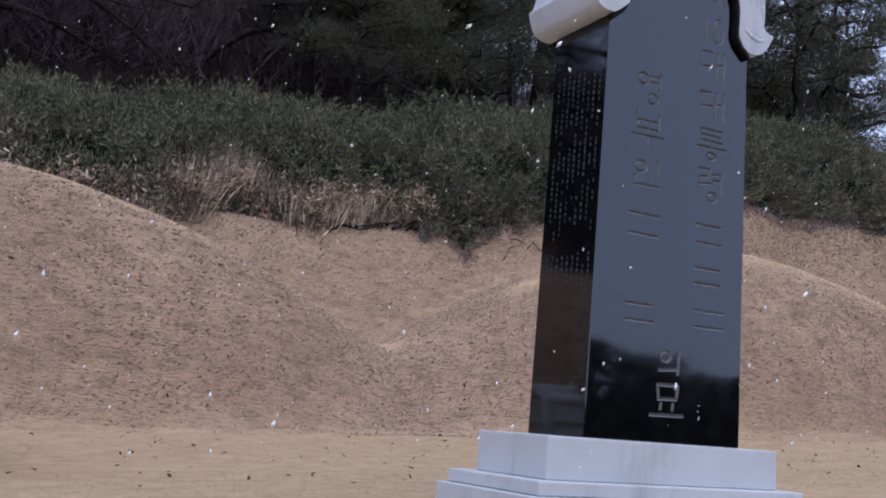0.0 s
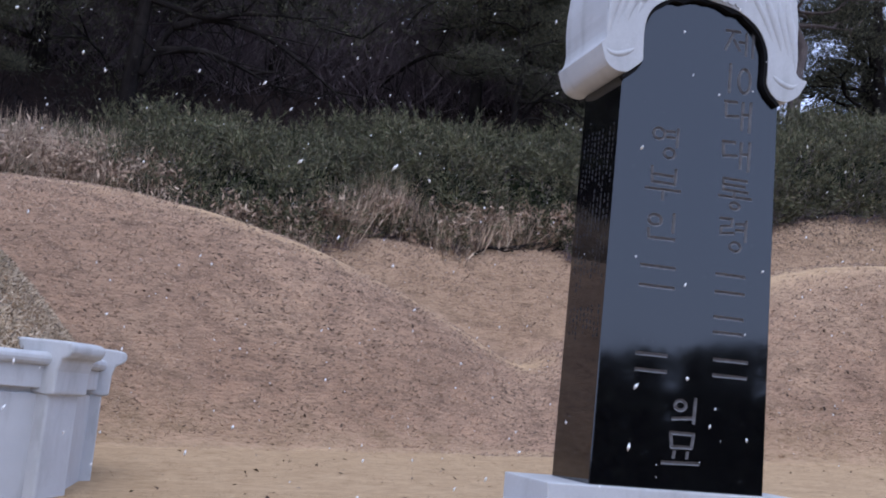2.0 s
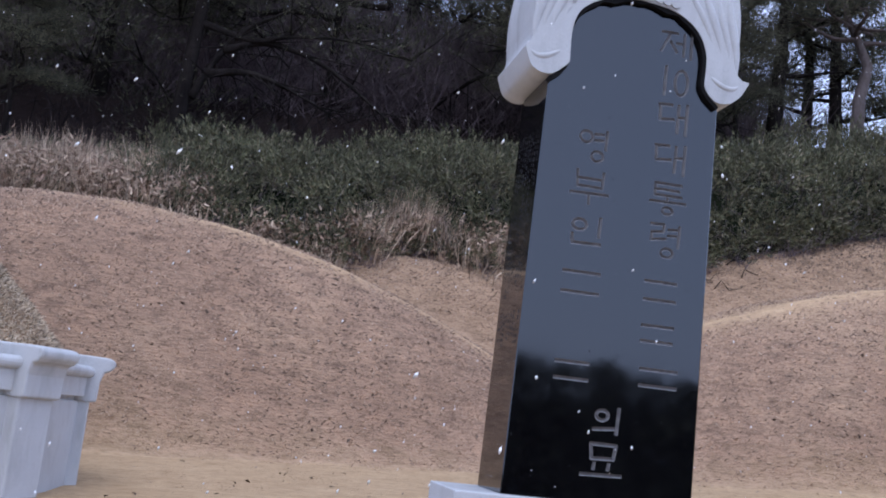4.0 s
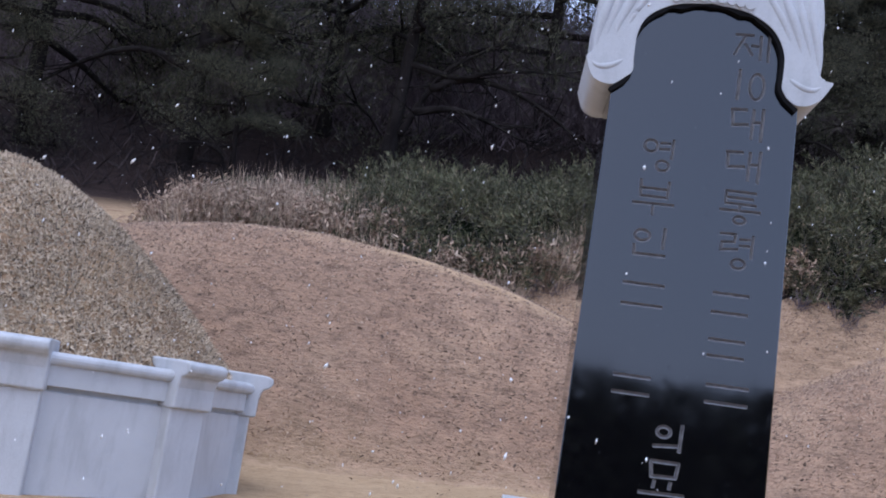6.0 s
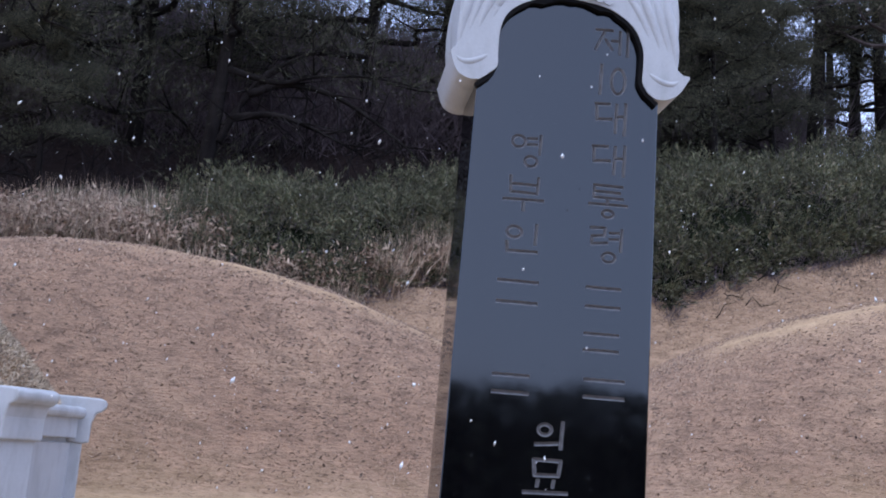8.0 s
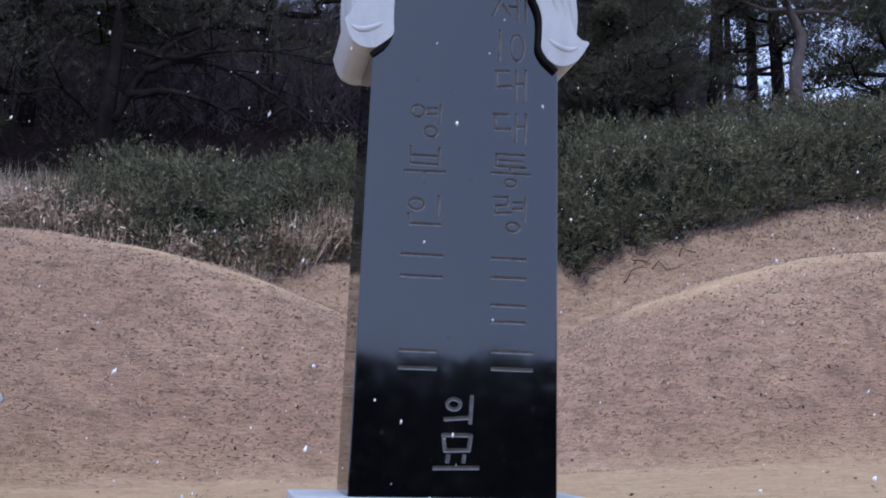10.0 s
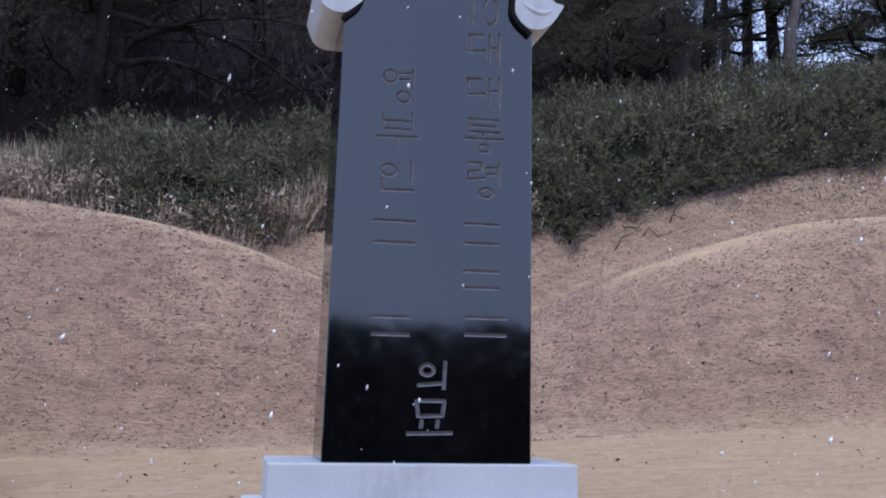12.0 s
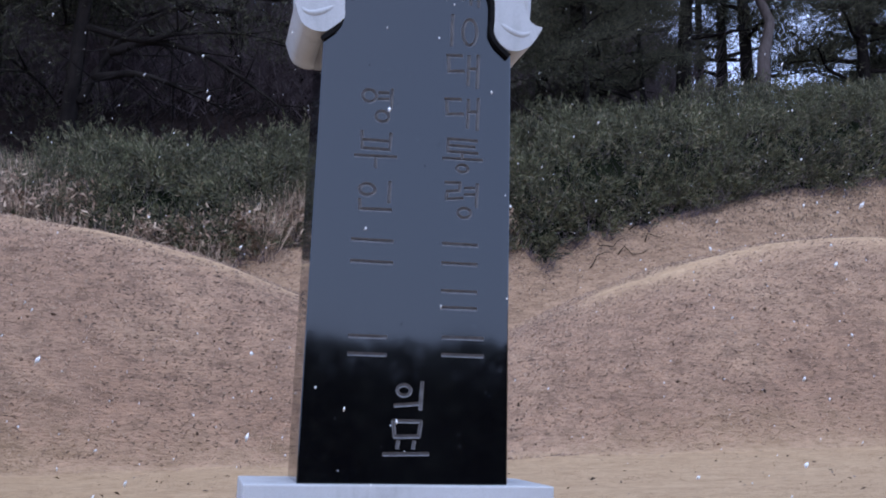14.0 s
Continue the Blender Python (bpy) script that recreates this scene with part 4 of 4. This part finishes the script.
# ---------------------------------------------------------------- trees
def make_pine(seed, height, clear, spread, mat_x, mat_y, label, lean=0.0, fill=1.0, crook=0.0, path=None, bark=None, arms=(), pads=95):
    """A pine: tapered trunk, spreading limbs from clear upwards, needle clumps along them."""
    r = random.Random(seed)
    g = np.random.default_rng(seed)
    tree = tagged(new("pine_tree"), label, "tree", "pines behind the shrubs")
    bm = bmesh.new()
    pts = [(lean * t + 0.12 * math.sin(3 * t + seed), 0.1 * math.cos(2.6 * t + seed), height * t - 0.3) for t in np.linspace(0, 1, 8)]
    pts = path or pts
    bark = bark or BARK
    rad = height * 0.0145
    tube(bm, pts, [rad * (1.25 - 1.05 * t) for t in np.linspace(0, 1, 8)], 9)
    part("trunk", done(bm, "trunk", bark), tree, "dark scaly trunk" if bark is BARK else "pale grey-brown crooked trunk")
    needles = []
    limbs = int(9 + height)
    for k in range(limbs):
        t = clear / height + (1 - clear / height) * (k + r.random() * 0.6) / limbs
        i = min(int(t * 7), 6)
        a, b = Vector(pts[i]), Vector(pts[i + 1])
        start = a.lerp(b, t * 7 - i)
        ang = k * 2.4 + r.uniform(-0.5, 0.5)
        ln = spread * (1.1 - 0.75 * t) * r.uniform(0.7, 1.15)
        d = Vector((math.cos(ang), math.sin(ang), r.uniform(-0.12, 0.28)))
        limb = [start + d * (ln * s) + Vector((r.uniform(-1, 1), r.uniform(-1, 1), 0.6 * math.sin(3 * s) + r.uniform(-0.5, 0.5))) * 0.13 * ln * s for s in (0, 0.25, 0.5, 0.75, 1)]
        if crook:
            for s in (1, 2, 3, 4):
                limb[s] += Vector((r.uniform(-1, 1), r.uniform(-1, 1), r.uniform(-1.0, 0.7))) * crook * ln * 0.11
        bm = bmesh.new()
        lr = rad * (0.42 + 0.2 * crook) * (1.15 - 0.7 * t)
        line = spline([tuple(q) for q in limb], 3)
        tube(bm, line, [lr * (1 - 0.9 * i / (len(line) - 1)) for i in range(len(line))], 5)
        for s in range(2, 5):
            for _ in range(2):
                q = limb[s]
                e = Vector((r.uniform(-1, 1), r.uniform(-1, 1), r.uniform(-0.1, 0.7))).normalized()
                tube(bm, [q, q + e * ln * 0.16, q + e * ln * 0.3 + Vector((0, 0, 0.05))], [lr * 0.28, lr * 0.18, lr * 0.06], 4)
                needles.append((q + e * ln * 0.28, ln * 0.24))
            needles.append((limb[s] + Vector((0, 0, 0.08)), ln * 0.26))
        part("limb", done(bm, "limb", bark), tree)
    for arm in arms:
        line = spline(arm, 5)
        bm = bmesh.new()
        tube(bm, line, [rad * 0.62 * (1 - 0.86 * i / (len(line) - 1)) for i in range(len(line))], 7)
        for i in range(3, len(line) - 1):
            q = line[i]
            for _ in range(2):
                e = Vector((r.uniform(-0.4, 1), r.uniform(-0.6, 0.6), r.uniform(-0.9, 0.5))).normalized()
                ln = r.uniform(0.4, 1.3)
                bend = Vector((r.uniform(-0.2, 0.2), r.uniform(-0.2, 0.2), r.uniform(-0.25, 0.1))) * ln
                tube(bm, [q, q + e * ln * 0.5 + bend * 0.5, q + e * ln + bend], [rad * 0.12, rad * 0.08, rad * 0.03], 4)
        part("limb", done(bm, "limb", bark), tree, "long bare drooping limb")
    pos, ups = [], []
    for c, size in needles:
        m = int(pads * fill)
        p = g.normal(0, 1, (m, 3)) * np.array([size, size, size * 0.36]) * 0.6 + np.array(c)
        pos.append(p)
        ups.append(p - np.array(c) + np.array([0, 0, size * 0.6]))
    pos, ups = np.concatenate(pos), np.concatenate(ups)
    n = len(pos)
    s = g.uniform(0.07, 0.15, n)
    m = frames_for(pos, ups, g.uniform(0, 6.28, n), s, g, 0.35 * 0.3)
    base = [(-0.08, 0, 0), (0.08, 0, 0), (0.35, 0.3, 1), (0, 0.08, 0), (0.05, -0.08, 0), (-0.45, 0.3, 0.9), (0.06, 0.06, 0), (-0.06, 0.03, 0), (0.05, -0.55, 0.9)]
    part("crown", scatter("crown", base, TUFT_F, m, NEEDLE), tree, "dark green needle clumps")
    tree.location = (mat_x, mat_y, float(ground_z(mat_x, mat_y)))
    return tree


DARK = "dark pine with spreading limbs behind the shrubs"
TALL = "tall slender pine with bare trunk on the ridge"
pine_a = make_pine(11, 9.5, 3.0, 4.0, -3.55, 14.0, DARK, 0.3, 1.9, 1.0, arms=(
    [(0.1, 0, 1.3), (0.45, 0, 2.1), (0.9, -0.05, 2.75), (1.85, -0.1, 3.4), (2.5, -0.1, 4.3)],
    [(0.55, 0, 2.3), (1.3, -0.1, 2.55), (2.25, -0.2, 2.35), (3.2, -0.25, 1.8), (4.2, -0.3, 1.05)],
    [(0.3, 0, 1.8), (1.1, -0.3, 1.85), (1.9, -0.45, 1.6), (2.8, -0.5, 1.2)]))
pine_b = make_pine(12, 10.0, 2.3, 4.2, -7.6, 14.2, DARK, -0.4, 1.9, 1.2, arms=(
    [(-0.1, 0, 2.0), (-1.3, -0.2, 2.3), (-2.6, -0.3, 1.7), (-3.6, -0.4, 0.8)],
    [(-0.1, 0, 2.6), (1.0, -0.2, 2.9), (1.9, -0.2, 2.7), (2.5, -0.2, 2.0)]))
pine_c = make_pine(13, 11.0, 2.8, 3.0, 9.0, 15.6, TALL, 0.3, 0.9)
pine_d = make_pine(14, 12.0, 3.2, 2.8, 12.0, 18.0, TALL, -0.3, 0.9)
CROOK_Z = float(ground_z(10.15, 14.0))
make_pine(16, 9.6, 5.4, 2.8, 10.15, 14.0, "pine with a pale trunk bent sharply above the shrubs", 0, 0.45, 0.8,
          [(0, 0, -0.3), (0.0, 0, 7.4 - CROOK_Z), (0.03, 0, 8.5 - CROOK_Z), (0.2, 0, 9.25 - CROOK_Z), (-0.05, 0, 9.75 - CROOK_Z), (-0.3, 0, 10.2 - CROOK_Z), (-0.55, 0.1, 11.4 - CROOK_Z), (-0.7, 0.2, 14.5 - CROOK_Z)], PALE_BARK)
# dense low pines, then tall ones on the ridge: source, x, y, turn, size
COPIES = [
    (pine_a, -6.3, 12.9, 220, 0.42), (pine_a, 3.6, 13.6, 300, 0.5), (pine_a, 6.1, 13.6, 90, 0.5), (pine_b, -11.5, 13.0, 40, 0.55), (pine_a, 7.6, 14.4, 170, 0.45),
    (pine_d, 15.8, 13.8, 200, 0.9),
    (pine_b, 18.6, 15.4, 100, 0.85), (pine_a, 17.0, 18.4, 280, 0.9), (pine_b, 22.5, 18.0, 10, 0.95), (pine_a, 21.5, 22.0, 150, 1.0), (pine_c, 24.5, 16.0, 60, 1.0),
    (pine_b, 26.0, 22.0, 230, 1.0), (pine_b, 3.4, 15.6, 310, 0.85), (pine_a, 6.0, 16.2, 15, 0.7), (pine_a, 13.0, 30.0, 240, 1.1), (pine_b, 6.0, 27.0, 290, 1.2),
    (pine_b, -11.0, 14.5, 70, 1.05), (pine_a, 5.2, 17.5, 215, 0.95), (pine_b, -5.6, 17.0, 160, 1.1), (pine_a, 1.6, 22.5, 75, 1.1), (pine_b, -0.8, 17.6, 200, 1.0), (pine_b, 4.6, 21.0, 20, 1.15),
    (pine_c, 6.6, 15.4, 100, 0.85), (pine_d, 12.6, 20.5, 50, 1.0), (pine_c, 14.5, 16.5, 190, 1.0), (pine_d, 15.9, 19.0, 120, 0.9), (pine_c, 11.2, 24.0, 260, 1.1),
    (pine_d, 18.4, 22.0, 310, 1.05), (pine_c, 18.5, 19.0, 20, 1.0), (pine_d, 8.8, 26.0, 200, 1.1), (pine_c, 15.6, 27.0, 140, 1.15), (pine_d, 20.5, 25.0, 80, 1.1)]
for src, x, y, turn, size in COPIES:
    t = copy_thing(src, pose(x, y, float(ground_z(x, y)), 0, 0, turn))
    t.scale = (size, size, size)


def make_thicket():
    """Bare undergrowth under the pines, thin upright stems with side twigs."""
    n = 9000
    x, y = rng.uniform(-16, 9.5, n), 12.6 + 11 * rng.uniform(0, 1, n) ** 1.3
    keep = x < 6.5 + 0.35 * (y - 12)
    x, y = x[keep], y[keep]
    n = len(x)
    s = rng.uniform(0.25, 1.0, n)
    w = rng.uniform(0.0012, 0.0035, n)
    up = np.stack([rng.normal(0, 1.0, n), rng.normal(0, 0.8, n), np.ones(n)], 1)
    m = frames_for(np.stack([x, y, ground_z(x, y) - 0.05], 1), up, rng.uniform(0, 6.28, n), np.stack([w, w, s], 1), rng, 0.1)
    base = [(-1, 0, 0), (1, 0, 0), (0.6, 1, 0.5), (19, 8, 1.0), (0.2, 0, 0.35), (0.8, 0, 0.36), (-46, 22, 0.75), (0.2, 0, 0.55), (0.8, 0, 0.56), (34, -40, 0.9)]
    tagged(new("undergrowth", scatter("undergrowth", base, [(0, 1, 2), (2, 1, 3), (4, 5, 6), (7, 8, 9)], m, TWIG)), "bare grey-brown undergrowth below the pines", "undergrowth", kind="stuff")


make_thicket()


def make_bare_woods():
    """Bare brush and saplings all over the hill behind the pines."""
    g = np.random.default_rng(31)
    n = 95000
    y = 17 + 45 * g.uniform(0, 1, n) ** 1.2
    x = g.uniform(-1, 1, n) * (10 + 0.75 * y)
    keep = x < 8 + 0.5 * (y - 12)
    x, y = x[keep], y[keep]
    n = len(x)
    s = g.uniform(0.8, 3.6, n)
    w = g.uniform(0.003, 0.009, n)
    up = np.stack([g.normal(0, 0.75, n), g.normal(0, 0.6, n), np.ones(n)], 1)
    m = frames_for(np.stack([x, y, ground_z(x, y) - 0.05], 1), up, g.uniform(0, 6.28, n), np.stack([w, w, s], 1), g, 0.1)
    base = [(-1, 0, 0), (1, 0, 0), (0.6, 1, 0.5), (7, 3, 1.0), (0.2, 0, 0.35), (0.8, 0, 0.4), (-14, 8, 0.75), (0.2, 0, 0.5), (0.8, 0, 0.55), (12, -14, 0.9), (0.2, 0, 0.6), (0.8, 0, 0.65), (4, 16, 0.95)]
    tagged(new("bare_brush", scatter("bare_brush", base, [(0, 1, 2), (2, 1, 3), (4, 5, 6), (7, 8, 9), (10, 11, 12)], m, BARE)), "grey-purple leafless brush on the hillside behind", "brush", kind="stuff")


make_bare_woods()


def make_far_woods():
    """The tree belt across the valley that the polished stone mirrors."""
    g = np.random.default_rng(21)
    pos, ups = [], []
    for a in np.arange(-70, 75, 0.55):
        b = g.uniform(-47, -42)
        base = float(ground_z(a, b))
        h = 4.35 + 0.35 * math.sin(a * 0.9) * math.sin(a * 0.37 + 1) + g.uniform(-0.25, 0.1) + 1.5 * math.exp(-((a - 31) / 4.5) ** 2) + 1.3 * math.exp(-((a - 52) / 5) ** 2)
        p = np.stack([g.normal(a, 0.45, 420), g.normal(b, 0.45, 420), base + (h - base) * np.sqrt(g.uniform(0, 1, 420))], 1)
        pos.append(p)
        ups.append(g.normal(0, 1, (420, 3)) + np.array([0, 0, 1.2]))
    pos, ups = np.concatenate(pos), np.concatenate(ups)
    n = len(pos)
    size = g.uniform(0.18, 0.4, n) * np.where(pos[:, 2] < 2.2, 1.9, 1.0)
    m = frames_for(pos, ups, g.uniform(0, 6.28, n), size, g, 0.3)
    tagged(new("far_woods", scatter("far_woods", LEAF_V, LEAF_F, m, NEEDLE)), "dark distant woods around the burial ground", "woods", kind="stuff")


make_far_woods()


def make_snow():
    g = np.random.default_rng(4)
    n = 1100
    y = g.uniform(-2.4, 9, n)
    x = -1 + (g.uniform(-1, 1, n)) * (2 + 0.55 * (y + 5))
    z = 0.3 + g.uniform(0, 1, n) * (1.2 + 0.5 * (y + 5))
    ok = (z > ground_z(x, y) + 0.2) & ~((np.abs(x) < 0.8) & (y > -0.2) & (y < 0.8)) & ~((np.hypot(x - GRAVE.x, y - GRAVE.y) < 3.0) & (z < 3))
    p = np.stack([x, y, z], 1)[ok]
    n = len(p)
    s = np.where(g.uniform(0, 1, n) < 0.1, g.uniform(0.005, 0.0085, n), g.uniform(0.003, 0.0065, n))
    m = frames_for(p, np.tile([[0.3, -0.1, 1.0]], (n, 1)), g.uniform(0, 6.28, n), np.stack([s, s, s * g.uniform(1, 2.6, n)], 1), g, 0.25)
    base = [(1, 0, 0), (-0.5, 0.87, 0), (-0.5, -0.87, 0), (0, 0, 1), (0, 0, -1)]
    tagged(new("snowflakes", scatter("snowflakes", base, [(0, 1, 3), (1, 2, 3), (2, 0, 3), (1, 0, 4), (2, 1, 4), (0, 2, 4)], m, SNOW)), "white snowflakes falling through the air", "snow", kind="stuff")


make_snow()
